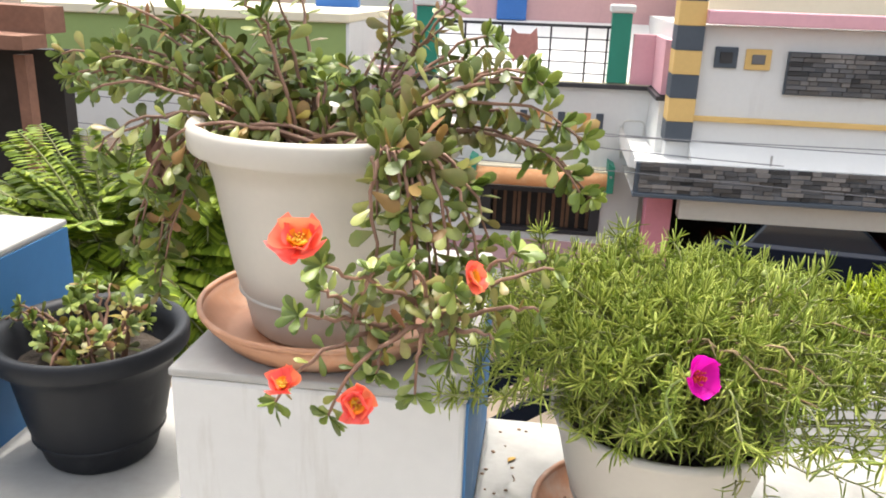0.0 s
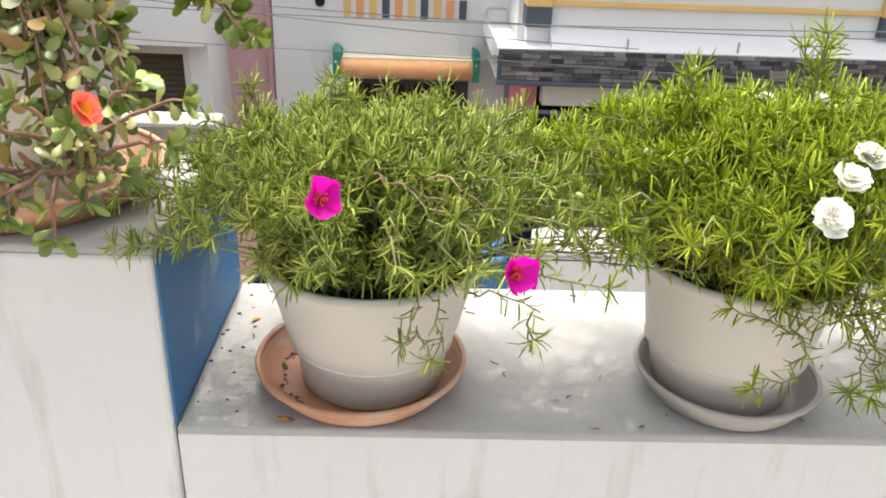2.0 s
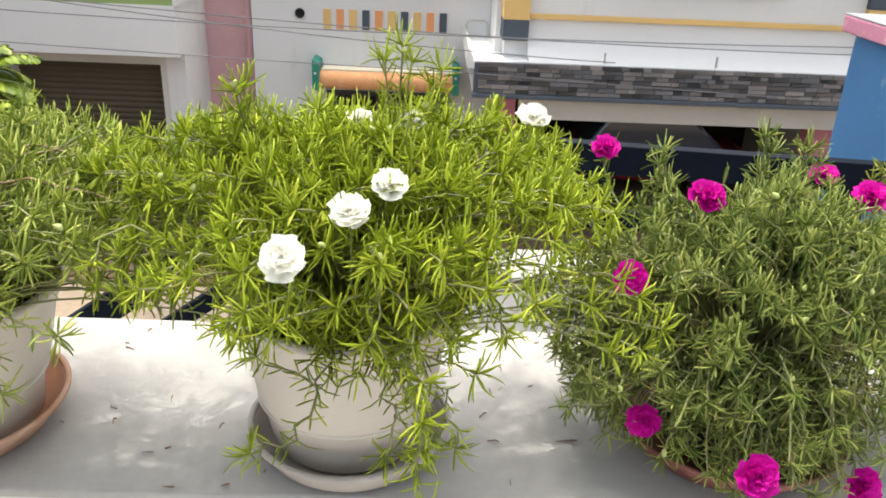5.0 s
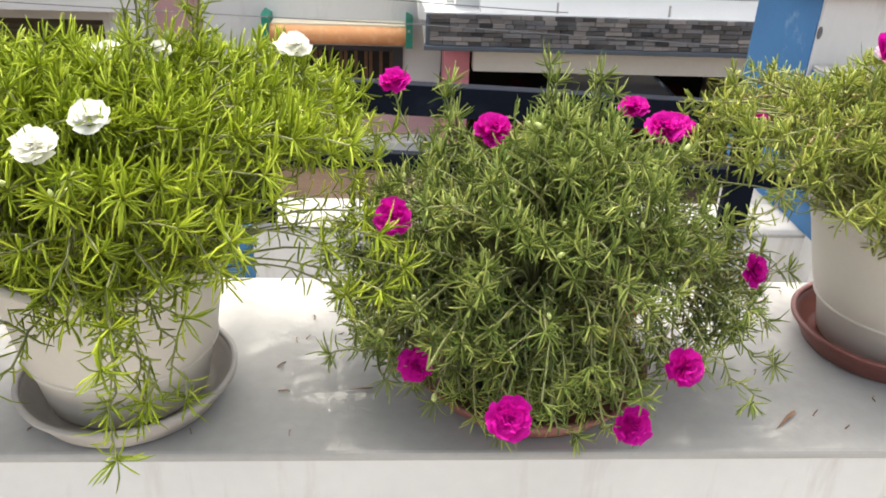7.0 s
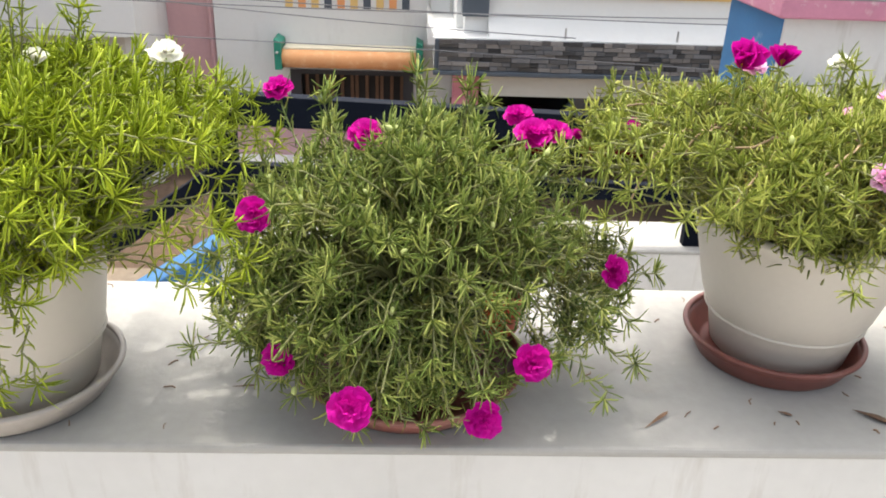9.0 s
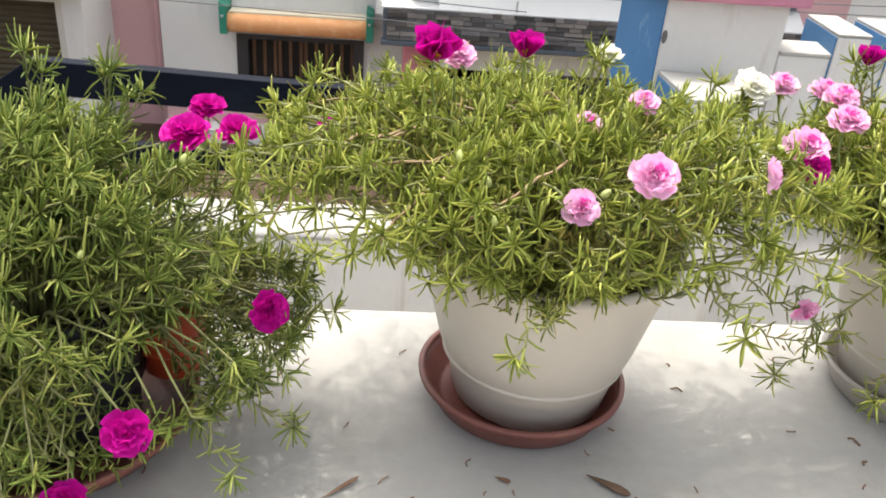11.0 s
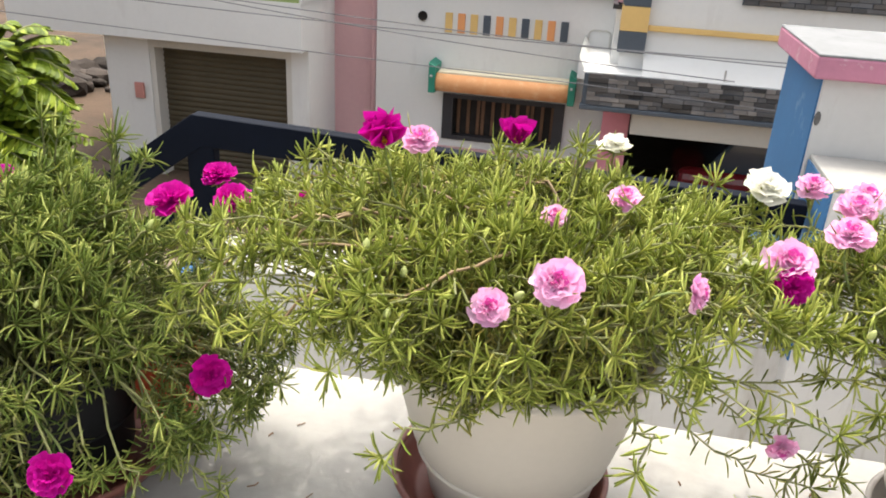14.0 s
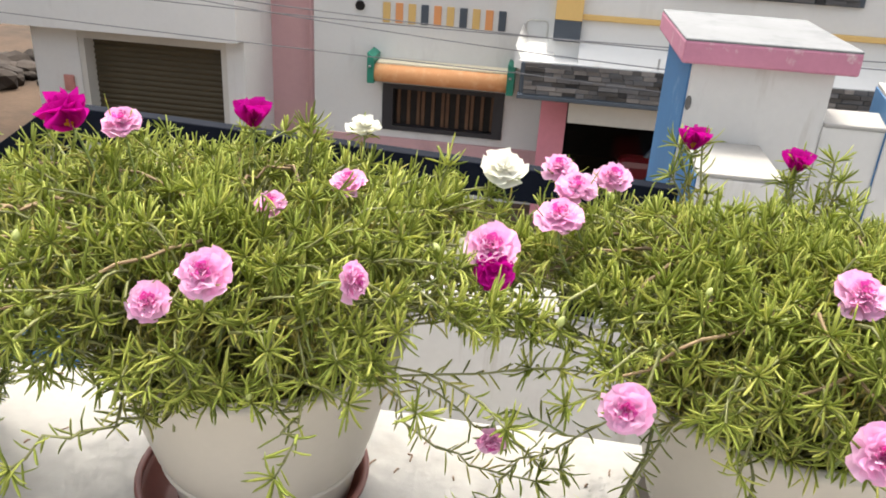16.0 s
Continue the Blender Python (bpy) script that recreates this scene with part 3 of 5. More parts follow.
part("soffit", box(1.378, 7.278, 11.0, 16, -2.207, -2.177), M_BEIGE, ph)
for cx in (1.70, 6.80):
    part("carport_column", box(cx, cx + 0.40, 11.9, 12.3, GROUND, -2.21, 0.01), M_ROSE, ph, "rose pink carport column")
# the carport's shade is painted into its back wall
part("carport_back", box(1.878, 7.45, 15.6, 16, GROUND, -2.2), M_DARK, ph, "carport back wall coloured near black for shade")
part("carport_side", box(7.22, 7.45, 12.35, 16, GROUND, -2.2), M_BEIGE, ph)
part("carport_side", box(1.878, 2.077, 12.6, 16, GROUND, -2.402), M_BEIGE, ph)
for sx in (3.20, 4.79):
    part("roof_spike", box(sx, sx + 0.025, 11.0, 11.025, -1.704, -1.523), M_STEEL, ph)
tile_panel = part("stone_panel", box(3.298, 5.706, 11.30, 11.358, -0.703, -0.119), M_SLATE, ph, "stacked grey stone panel")
car = thing("parked_car", "maroon hatchback parked in the dim carport", "car")
part("body", box(3.024, 6.411, 12.9, 14.5, GROUND + 0.3, -3.515, 0.18, segs=3), M_MAROON, car)
part("cabin", prism([(3.422, -3.579), (3.821, -2.99), (5.315, -2.95), (6.013, -3.579)], 13.0, 14.4, 0.06), M_CARGLASS, car)
part("roof", box(3.87, 5.265, 13.05, 14.35, -3.004, -2.933, 0.03), M_MAROON, car)
for wx in (3.72, 5.7):
    part("wheel", lathe([(0, -0.1), (0.3, -0.1), (0.32, 0), (0.3, 0.1), (0, 0.1)], 20), M_BLACK, car).matrix_basis = pose(wx, 12.95, GROUND + 0.32, 90, 0, 0)
setting("upper_building", box(-5.5, 16, 18, 22, GROUND, 4.9), M_HWHITE, "plain white building behind the houses", "building")

# shed at the far left
shed = thing("tiled_shed", "old brown shed with a clay tile roof", "shed")
# a near-black sheet stands in for shade under the shed roof
part("wall", box(-9.0, -5.05, 7.5, 7.7, GROUND, -0.20), M_DARK, shed, "near-black sheet for the shade under the roof")
part("roof", prism([(-9.4, -0.14), (-4.86, -0.13), (-4.86, 0.0), (-9.4, 0.12)], 6.6, 7.0), M_ROOFTILE, shed, "clay tile roof")
part("roof_ridge", prism([(-9.4, 0.0), (-4.86, 0.0), (-4.86, 0.26), (-9.4, 0.36)], 7.0, 7.35), M_ROOFTILE, shed, "clay tile roof")
part("side_post", box(-5.14, -5.02, 6.85, 6.99, GROUND, -0.2), M_ROOFTILE, shed)

# stones and broken earth on the plot past the houses
rubble_rng = random.Random(8)
rubble = bmesh.new()
for i in range(46):
    r = rubble_rng.uniform(0.10, 0.42)
    at = Vector((-11.3 + rubble_rng.gauss(0, 0.75), 17.3 + rubble_rng.gauss(0, 0.9), GROUND + r * 0.45))
    stone = bmesh.ops.create_icosphere(rubble, subdivisions=2, radius=r)
    for v in stone["verts"]:
        v.co = Vector((v.co.x * 1.3, v.co.y, v.co.z * 0.7)) * (1 + 0.5 * noise.noise(v.co * 3 + at)) + at
tagged(link("rubble", rubble, M_RUBBLE), "heap of dark stones and earth on the open plot", "rubble", kind="stuff")

# overhead cables
def cable(a, b, sag):
    a, b = Vector(a), Vector(b)
    pts = []
    for i in range(25):
        s = i / 24
        p = a.lerp(b, s)
        p.z -= sag * 4 * s * (1 - s)
        pts.append(p)
    ob = link("overhead_cable", tube(pts, 0.0075, 5), M_CABLE)
    return tagged(ob, "thin black overhead cable sagging above the street", "cable", "cables over the street")


cable((-14, 9.5, -0.45), (16, 9.5, -0.55), 0.62)
cable((-14, 9.2, -0.88), (1.40, 10.85, -1.85), 0.08)
cable((-12, 9.3, -0.05), (16, 9.6, -0.75), 0.72)
cable((-5.5, 9.5, -0.70), (3.3, 10.7, -1.60), 0.1)
cable((1.40, 10.8, -1.84), (14, 10.2, -2.1), 0.05)


# the houses across the street stand a little wider apart than they were laid out
STREET = Matrix.Translation((-0.045, 0, 0.035)) @ Matrix.Diagonal((1.021, 1, 1.01, 1))
for ob in [o for o in scene.objects if o.parent is None and o.name.split(".")[0] in ("green_house", "white_house", "portico_house", "roller_awning", "parked_car", "tiled_shed", "cable_coil", "recess_wall", "drain_pipe", "overhead_cable", "upper_building")]:
    ob.matrix_basis = STREET @ ob.matrix_basis


# ---------------------------------------------------------------- pots and saucers
def pot(name, x, y, z, rim, base, high, mat, label, lip=0.012, lip_high=0.022, group="", soil=True, sink=0.0, swell=0.22, seam=0.33):
    ob = thing(name, label, "flower pot", (x, y, z), group)
    step = high * seam
    rs = base + (rim - base) * swell
    prof = [(0, 0.0), (base - 0.006, 0.0), (base, 0.006), (rs - 0.0025, step - 0.004), (rs - 0.001, step), (rs + 0.0015, step + 0.005),
            (rs + (rim - lip - rs) * 0.24, step + (high - step) * 0.15), (rs + (rim - lip - rs) * 0.46, step + (high - step) * 0.36), (rs + (rim - lip - rs) * 0.74, step + (high - step) * 0.66), (rim - lip, high - lip_high - 0.006), (rim - 0.003, high - lip_high), (rim, high - lip_high + 0.004),
            (rim + 0.001, high - 0.006), (rim - 0.002, high - 0.001), (rim - 0.006, high), (rim - lip - 0.002, high - 0.006), (rim - lip - 0.006, high - lip_high),
            (base + 0.004, high * 0.5), (0, high * 0.5)]
    part("body", lathe(prof, 56), mat, ob, smooth=True)
    ring = lathe([(rs + 0.0015, step + 0.0005), (rs + 0.0035, step + 0.002), (rs + 0.0015, step + 0.0045)], 56)
    part("moulded_ring", ring, mat, ob, smooth=True)
    if soil:
        d = lathe([(rim - lip - 0.007 - sink * 0.35, high - 0.030 - sink), (rim * 0.5, high - 0.026 - sink), (0, high - 0.024 - sink)], 32)
        for v in d.verts:
            v.co.z += 0.006 * noise.noise(v.co * 60)
        part("soil", d, M_SOIL, ob, "dry brown soil")
    return ob


def saucer(x, y, z, r, mat, label, high=0.036):
    ob = thing("saucer", label, "saucer", (x, y, z), "saucers under the pots")
    foot = r * 0.80
    outer = [(0, 0.001), (foot - 0.012, 0.001), (foot - 0.009, 0.0), (foot, 0.0005), (foot + 0.004, 0.004), (r - 0.007, high * 0.66), (r - 0.0035, high - 0.006)]
    inner = [(r - 0.0070, high - 0.006), (r - 0.0105, high * 0.66), (foot - 0.001, 0.0065), (foot - 0.006, 0.005), (0, 0.005)]
    part("dish", lathe(outer + inner, 64), mat, ob, smooth=True)
    lip = lathe([(r - 0.0037, high - 0.0062), (r - 0.0005, high - 0.0052), (r, high - 0.002), (r - 0.0012, high), (r - 0.0058, high - 0.0002), (r - 0.0070, high - 0.002), (r - 0.0068, high - 0.0062)], 64)
    for v in lip.verts:
        v.co.z += 0.0008 * noise.noise(v.co * 18 + Vector((x * 9, 0, 0)))
    part("rim", lip, mat, ob, smooth=True)
    return ob


G = "pots on the parapet"
saucer(0.2052, 0.110, 0.0005, 0.1315, M_TERRA, "orange-brown plastic saucer with dusty water marks")
pot("cream_pot", 0.2185, 0.110, 0.0065, 0.1310, 0.0875, 0.174, M_CREAM, "cream plastic pot of moss rose with one magenta flower", lip=0.005, lip_high=0.013, group=G)
saucer(0.6650, 0.099, 0.0005, 0.1140, M_GREYSAUCER, "grey-brown plastic saucer under a cream pot")
pot("cream_pot", 0.661, 0.108, 0.0065, 0.1185, 0.084, 0.178, M_CREAM, "cream plastic pot of lime green moss rose with white flowers", lip=0.005, lip_high=0.013, group=G, swell=0.34)
saucer(1.103, 0.128, 0.0005, 0.134, M_TERRADARK, "dark red-brown plastic saucer")
pot("black_nursery_pot", 1.101, 0.132, 0.0065, 0.100, 0.078, 0.155, M_BLACK, "black plastic pot hidden under moss rose", group=G)
pot("small_red_pot", 1.205, 0.182, 0.036, 0.044, 0.031, 0.092, M_RED, "small glossy orange-red plastic pot", lip=0.004, lip_high=0.012, soil=False)
saucer(1.563, 0.196, 0.0005, 0.1105, M_TERRADARK, "dusty dark red plastic saucer")
pot("cream_pot", 1.573, 0.202, 0.0065, 0.133, 0.082, 0.190, M_CREAM, "cream plastic pot of moss rose with pink flowers", lip=0.005, lip_high=0.013, group=G, seam=0.28)
saucer(2.026, 0.2175, 0.0005, 0.104, M_GREYSAUCER, "grey-brown plastic saucer under a cream pot")
pot("cream_pot", 2.030, 0.221, 0.0065, 0.130, 0.082, 0.188, M_CREAM, "cream plastic pot of moss rose with pink and magenta flowers", lip=0.005, lip_high=0.013, group=G, seam=0.28)
pot("cream_pot", 2.506, 0.19, 0.0005, 0.112, 0.073, 0.145, M_CREAM, "cream plastic pot of leafy plant at the far end", lip=0.005, lip_high=0.013, group=G)
saucer(-0.187, 0.1435, 0.2285, 0.158, M_TERRA, "orange-brown plastic saucer on the pillar", 0.042)
pot("large_cream_pot", -0.1895, 0.149, 0.2345, 0.157, 0.094, 0.250, M_CREAM, "large cream plastic pot of trailing purslane", lip=0.018, lip_high=0.031, group=G, swell=0.17, seam=0.20)
pot("black_pot", -0.526, 0.170, 0.0005, 0.127, 0.073, 0.187, M_BLACK, "black plastic bell pot with sparse purslane", lip=0.016, lip_high=0.028, group=G, sink=0.02, swell=0.2, seam=0.2)


# ---------------------------------------------------------------- foliage
def bezier(a, b, c, n):
    t = np.linspace(0, 1, n)[:, None]
    return (1 - t) ** 2 * np.array(a) + 2 * t * (1 - t) * np.array(b) + t ** 2 * np.array(c)


def unit(v):
    return v / np.maximum(np.linalg.norm(v, axis=-1, keepdims=True), 1e-9)


def needles(P, D, length, width, curl):
    """Round fleshy blunt leaves: verts and faces for n leaves at P along D."""
    n = len(P)
    D = unit(D)
    side = unit(np.cross(D, np.array([0.13, 0.29, 0.95])))
    up = np.cross(side, D)
    length, width = length[:, None], width[:, None]
    V = np.zeros((n, 11, 3))
    V[:, 0] = P
    for k, (s, w) in enumerate(((0.16, 0.72), (0.58, 1.0), (0.88, 0.78))):
        c = P + D * length * s + up * curl[:, None] * length * s * s
        for j in range(3):
            a = 2 * math.pi * j / 3 + 0.5
            V[:, 1 + 3 * k + j] = c + width * w * 0.5 * (math.cos(a) * side + math.sin(a) * up * 0.85)
    V[:, 10] = P + D * length + up * curl[:, None] * length
    f = [(0, 2, 1), (0, 3, 2), (0, 1, 3)]
    for r in (1, 4):
        for j in range(3):
            k = (j + 1) % 3
            f += [(r + j, r + k, r + 3 + k), (r + j, r + 3 + k, r + 3 + j)]
    f += [(7, 8, 10), (8, 9, 10), (9, 7, 10)]
    F = (np.array(f)[None] + 11 * np.arange(n)[:, None, None]).reshape(-1, 3)
    return V.reshape(-1, 3), F


def paddles(P, D, N, length, width):
    """Thick spoon-shaped leaves at P along D, facing N."""
    n = len(P)
    D = unit(D)
    side = unit(np.cross(D, N))
    up = np.cross(side, D)
    L, W = length[:, None], width[:, None]
    shape = [(0.0, 0.06), (0.35, 0.55), (0.68, 1.0), (0.90, 0.72), (1.0, 0.0), (0.90, -0.72), (0.68, -1.0), (0.35, -0.55), (0.0, -0.06)]
    V = np.zeros((n, 20, 3))
    for k, (s, w) in enumerate(shape):
        V[:, k] = P + D * L * s + side * W * 0.5 * w - up * W * (0.03 * abs(w) + 0.22 * s * s)
    V[:, 9] = P + D * L * 0.58 + up * W * 0.09
    V[:, 10:] = V[:, :10] - (up * W * 0.04)[:, None]
    V[:, 19] -= up * W * 0.16
    f = []
    for k in range(9):
        j = (k + 1) % 9
        f += [(9, j, k), (19, 10 + k, 10 + j)]
    F = (np.array(f)[None] + 20 * np.arange(n)[:, None, None]).reshape(-1, 3)
    return V.reshape(-1, 3), F


def rods(paths, r0, r1, sides=4):
    """Many tapering stems as one vertex and face list."""
    V, F, at = [], [], 0
    for p in paths:
        m = len(p)
        T = unit(np.gradient(p, axis=0))
        S = unit(np.cross(T, np.array([0.31, 0.87, 0.2])))
        U = np.cross(S, T)
        r = np.linspace(r0, r1, m)[:, None]
        ring = np.stack([p + r * (math.cos(a) * S + math.sin(a) * U) for a in (2 * math.pi * k / sides for k in range(sides))], 1)
        V.append(ring.reshape(-1, 3))
        i = np.arange(m - 1)[:, None] * sides
        for k in range(sides):
            j = (k + 1) % sides
            F.append(np.concatenate([at + i + k, at + i + j, at + i + sides + j, at + i + sides + k], 1))
        at += m * sides
    return np.concatenate(V), np.concatenate(F)


def mesh_part(name, V, F, mat, parent, label="", kind=""):
    ob = new(name, bare_mesh(name, V.tolist(), F.tolist(), mat))
    ob.parent = parent
    if label:
        ob["label"] = label
    if kind:
        ob["kind"] = kind
    return ob


def stem_leaves(rng, p, start, gap, length, width, rosette, spread=0.95):
    """Needle leaves round one stem path, with a tuft at its tip."""
    seg = np.linalg.norm(np.diff(p, axis=0), axis=1)
    run = np.concatenate([[0], np.cumsum(seg)])
    n = max(3, int((run[-1] * (1 - start)) / gap))
    s = run[-1] * (start + (1 - start) * (np.arange(n) + rng.random(n) * 0.7) / n)
    P = np.stack([np.interp(s, run, p[:, k]) for k in range(3)], 1)
    T = unit(np.stack([np.interp(s, run, np.gradient(p[:, k])) for k in range(3)], 1))
    a = np.arange(n) * 2.4 + rng.random(n) * 0.8
    S = unit(np.cross(T, np.array([0.3, 0.8, 0.5])))
    U = np.cross(S, T)
    out = np.cos(a)[:, None] * S + np.sin(a)[:, None] * U
    D = unit(T * (0.35 + 0.75 * rng.random((n, 1))) + out * spread + 0.30 * rng.standard_normal((n, 3)))
    size = 0.68 + 0.45 * rng.random(n)
    P2 = np.repeat(p[-1][None], rosette, 0)
    T2 = np.repeat(T[-1][None], rosette, 0)
    a2 = np.arange(rosette) * 2.4 + rng.random()
    o2 = np.cos(a2)[:, None] * S[-1] + np.sin(a2)[:, None] * U[-1]
    D2 = unit(T2 * (0.10 + 0.8 * rng.random((rosette, 1))) + o2 + 0.22 * rng.standard_normal((rosette, 3)))
    size2 = 0.95 + 0.40 * rng.random(rosette)
    allsize = np.concatenate([size, size2])
    young = np.concatenate([s > run[-1] * 0.86, np.ones(rosette, bool)])
    return np.concatenate([P, P2]), np.concatenate([D, D2]), length * allsize, width * (0.8 + 0.3 * rng.random(len(allsize))), young


def moss_rose(seed, centre, soil, pot_r, reach, low, top, count, leaf_mat, label, flowers=(), trails=(), tufts=(), gap=0.0047, length=0.0158, width=0.0027, power=2.4, bare=0.44, buds=26, skirt=90, drop=True, arcs=0, gaps=(), square=2.0, fill=140, trail_bare=0.25):
    """reach: how far it spreads to -x, +x, -y, +y."""
    rng = np.random.default_rng(seed)
    plant = thing("moss_rose_plant", label, "plant", (centre[0], centre[1], soil))
    o = np.array((centre[0], centre[1], soil))
    paths, far = [], []
    for i in range(count):
        th = 2 * math.pi * (i * 0.618 + 0.15 * rng.random())
        u = rng.random() ** 0.60 * (1.0 + 0.08 * rng.standard_normal())
        u = u if drop else min(u, 0.95)
        rx = reach[1] if math.cos(th) > 0 else reach[0]
        ry = reach[3] if math.sin(th) > 0 else reach[2]
        sq = square if math.sin(th) > 0 else min(square, 2.1)
        plan = (abs(math.cos(th)) ** sq + abs(math.sin(th)) ** sq) ** (-1 / sq)
        rx, ry = rx * plan, ry * plan
        wob = 1 + 0.10 * math.sin(3 * th + seed) + 0.07 * math.sin(5 * th + 2 * seed)
        uu = min(1.0, abs(u))
        dome = (1 - uu ** power) ** (1 / power)
        inner = 0.70 + 0.30 * math.sqrt(rng.random()) if i % 3 == 0 else 0.90 + 0.12 * rng.random()
        tip = np.array((u * rx * wob * math.cos(th) * (0.6 + 0.4 * inner), u * ry * wob * math.sin(th) * (0.6 + 0.4 * inner), (low - soil) + (top - low) * dome * inner + 0.010 * rng.standard_normal()))
        st = np.array((0.55 * pot_r * u * math.cos(th), 0.55 * pot_r * u * math.sin(th), -0.004))
        mid = np.array((0.5 * (st[0] + tip[0]) + 0.02 * rng.standard_normal(), 0.5 * (st[1] + tip[1]) + 0.02 * rng.standard_normal(), max(tip[2], 0.05) * (0.85 + 0.5 * uu)))
        # a stem's end turns up a little, as the shoots do
        end = bezier(st, mid, tip, 9)
        end[-2:] += np.array((0, 0, 0.004))
        end[-1] += np.array((0, 0, 0.010 * rng.random()))
        # and leans to one side
        end[-4:] += np.array((0.15, 0.4, 0.75, 1.1))[:, None] * np.array((1, 1, 0.3)) * 0.013 * rng.standard_normal(3)
        paths.append(end)
        far.append(uu)
    for i in range(skirt):
        th = 2 * math.pi * rng.random()
        rx = reach[1] if math.cos(th) > 0 else reach[0]
        ry = reach[3] if math.sin(th) > 0 else reach[2]
        sq = square if math.sin(th) > 0 else min(square, 2.1)
        plan = (abs(math.cos(th)) ** sq + abs(math.sin(th)) ** sq) ** (-1 / sq)
        rx, ry = rx * plan, ry * plan
        frac = rng.random()
        q = 0.58 + 0.42 * math.sqrt(frac)
        if not drop:
            q = 0.80 + 0.22 * frac - (0.16 * (1 - frac) + 0.01 if math.sin(th) < 0 else 0.0)
        ca, sa = math.cos(th), math.sin(th)
        if drop and abs(ca) > 0.66 and i % 6:
            continue
        # the sides sweep outwards, the front hangs over the rim
        z = (low - soil) + (top - low) * (0.40 * frac - 0.03) - (0.022 if sa < -0.6 and drop else 0.0) * (1 - frac) + (0.03 * abs(ca) if drop else 0.0)
        if not drop and sa < -0.4:
            z += 0.012 * (1 - frac)
        paths.append(bezier((pot_r * 0.7 * ca, pot_r * 0.7 * sa, 0.0), (max(pot_r * 1.12, q * rx * 0.75) * ca, max(pot_r * 1.12, q * ry * 0.75) * sa, max(0.075 if drop else 0.03, z + (0.07 if drop else 0.035))), (q * rx * ca, q * ry * sa, z), 9) + 0.006 * rng.standard_normal((9, 3)))
    # a plant that tumbles over its pot is leafy down to the ledge in front
    for i in range(0 if drop else 100):
        th = -math.pi * (0.36 + 0.60 * rng.random())
        rx, ry = (reach[1] if math.cos(th) > 0 else reach[0]), reach[2]
        q, h = 0.66 + 0.26 * rng.random(), 0.02 + 0.42 * rng.random()
        tip = np.array((q * rx * math.cos(th), q * ry * math.sin(th), (low - soil) + (top - low) * h))
        st = np.array((pot_r * 0.8 * math.cos(th), pot_r * 0.8 * math.sin(th), 0.0))
        paths.append(bezier(st, np.array((tip[0] * 0.85, tip[1] * 0.85, max(0.02, tip[2] + 0.05))), tip, 9) + 0.005 * rng.standard_normal((9, 3)))
    # no shoot crosses an open flower
    def clear(p):
        for fx, fy, fz, kind, size, nx, ny, nz in flowers:
            f = np.array((fx, fy, fz)) - o
            way = unit(np.array((nx * 0.6, ny - 0.5, nz * 0.7 + 0.25)))
            along = (p - f) @ way
            if np.any((along > 0.006) & (along < 0.22) & (np.linalg.norm(p - f - along[:, None] * way, axis=1) < 0.019 * size)):
                return False
        return True

    kept = [clear(p) for p in paths]
    far = [u for u, k in zip(far, kept) if k]
    count = sum(kept[:count])
    paths = [p for p, k in zip(paths, kept) if k]
    # short young shoots that fill the pot to its rim
    for i in range(fill):
        th = 2 * math.pi * rng.random()
        r = pot_r * (0.76 + 0.50 * rng.random())
        tip = np.array((r * math.cos(th), r * math.sin(th), 0.034 + 0.045 * rng.random()))
        paths.append(bezier(tip * np.array((0.7, 0.7, 0)), tip * np.array((0.85, 0.85, 1.1)), tip, 9) + 0.003 * rng.standard_normal((9, 3)))
    sprigs = []
    for tx, ty, tz in tufts:
        tip = np.array((tx, ty, tz)) - o
        for k in range(4):
            e = tip + 0.012 * rng.standard_normal(3) * (k > 0) - np.array((0, 0, 0.018 * k))
            sprigs.append(bezier(tip * np.array((0.6, 0.6, 0.25)), tip * np.array((0.9, 0.9, 0.6)), e, 9))
    # old bare stems that lie over the top
    arched = []
    for i in range(arcs):
        th = 2 * math.pi * rng.random()
        rx = reach[1] if math.cos(th) > 0 else reach[0]
        ry = reach[3] if math.sin(th) > 0 else reach[2]
        u0, u1 = 0.1 + 0.4 * rng.random(), 0.65 + 0.35 * rng.random()
        bend = 0.5 * rng.standard_normal()
        run = []
        for q in np.linspace(0, 1, 9):
            u, a = u0 + (u1 - u0) * q, th + bend * (1 - q)
            dome = (1 - min(u, 0.98) ** power) ** (1 / power)
            run.append((u * rx * math.cos(a), u * ry * math.sin(a), (low - soil) + (top - low) * dome * 0.97 + 0.012 * math.sin(q * 3.1) + 0.004 * rng.standard_normal()))
        run = np.array(run)
        if all(np.min(np.linalg.norm(run + o - np.array(f[:3]), axis=1)) > 0.035 for f in flowers):
            arched.append(run)
    drape = []
    for pts in trails:
        q = np.array(pts) - o
        # each trail comes up out of the pot and over its rim
        out = unit(q[1] * np.array((1, 1, 0)))
        q = np.concatenate([[out * pot_r * 0.5, out * pot_r * 1.05 + np.array((0, 0, 0.045)), out * pot_r * 1.27 + np.array((0, 0, 0.035))], q[1:]])
        s = np.linspace(0, len(q) - 1, 16)
        drape.append(np.stack([np.interp(s, np.arange(len(q)), q[:, k]) for k in range(3)], 1) + 0.004 * rng.standard_normal((16, 3)))
    leaves = [stem_leaves(rng, p, bare + 0.20 * far[i] ** 2 if i < count else 0.10, gap, length, width, 15 if i < count else 10) for i, p in enumerate(paths)]
    leaves += [stem_leaves(rng, p, 0.25, gap * 1.3, length, width, 12) for p in arched]
    leaves += [stem_leaves(rng, p, trail_bare, gap * 0.85, length, width * 0.95, 16) for p in drape]
    stalks = []
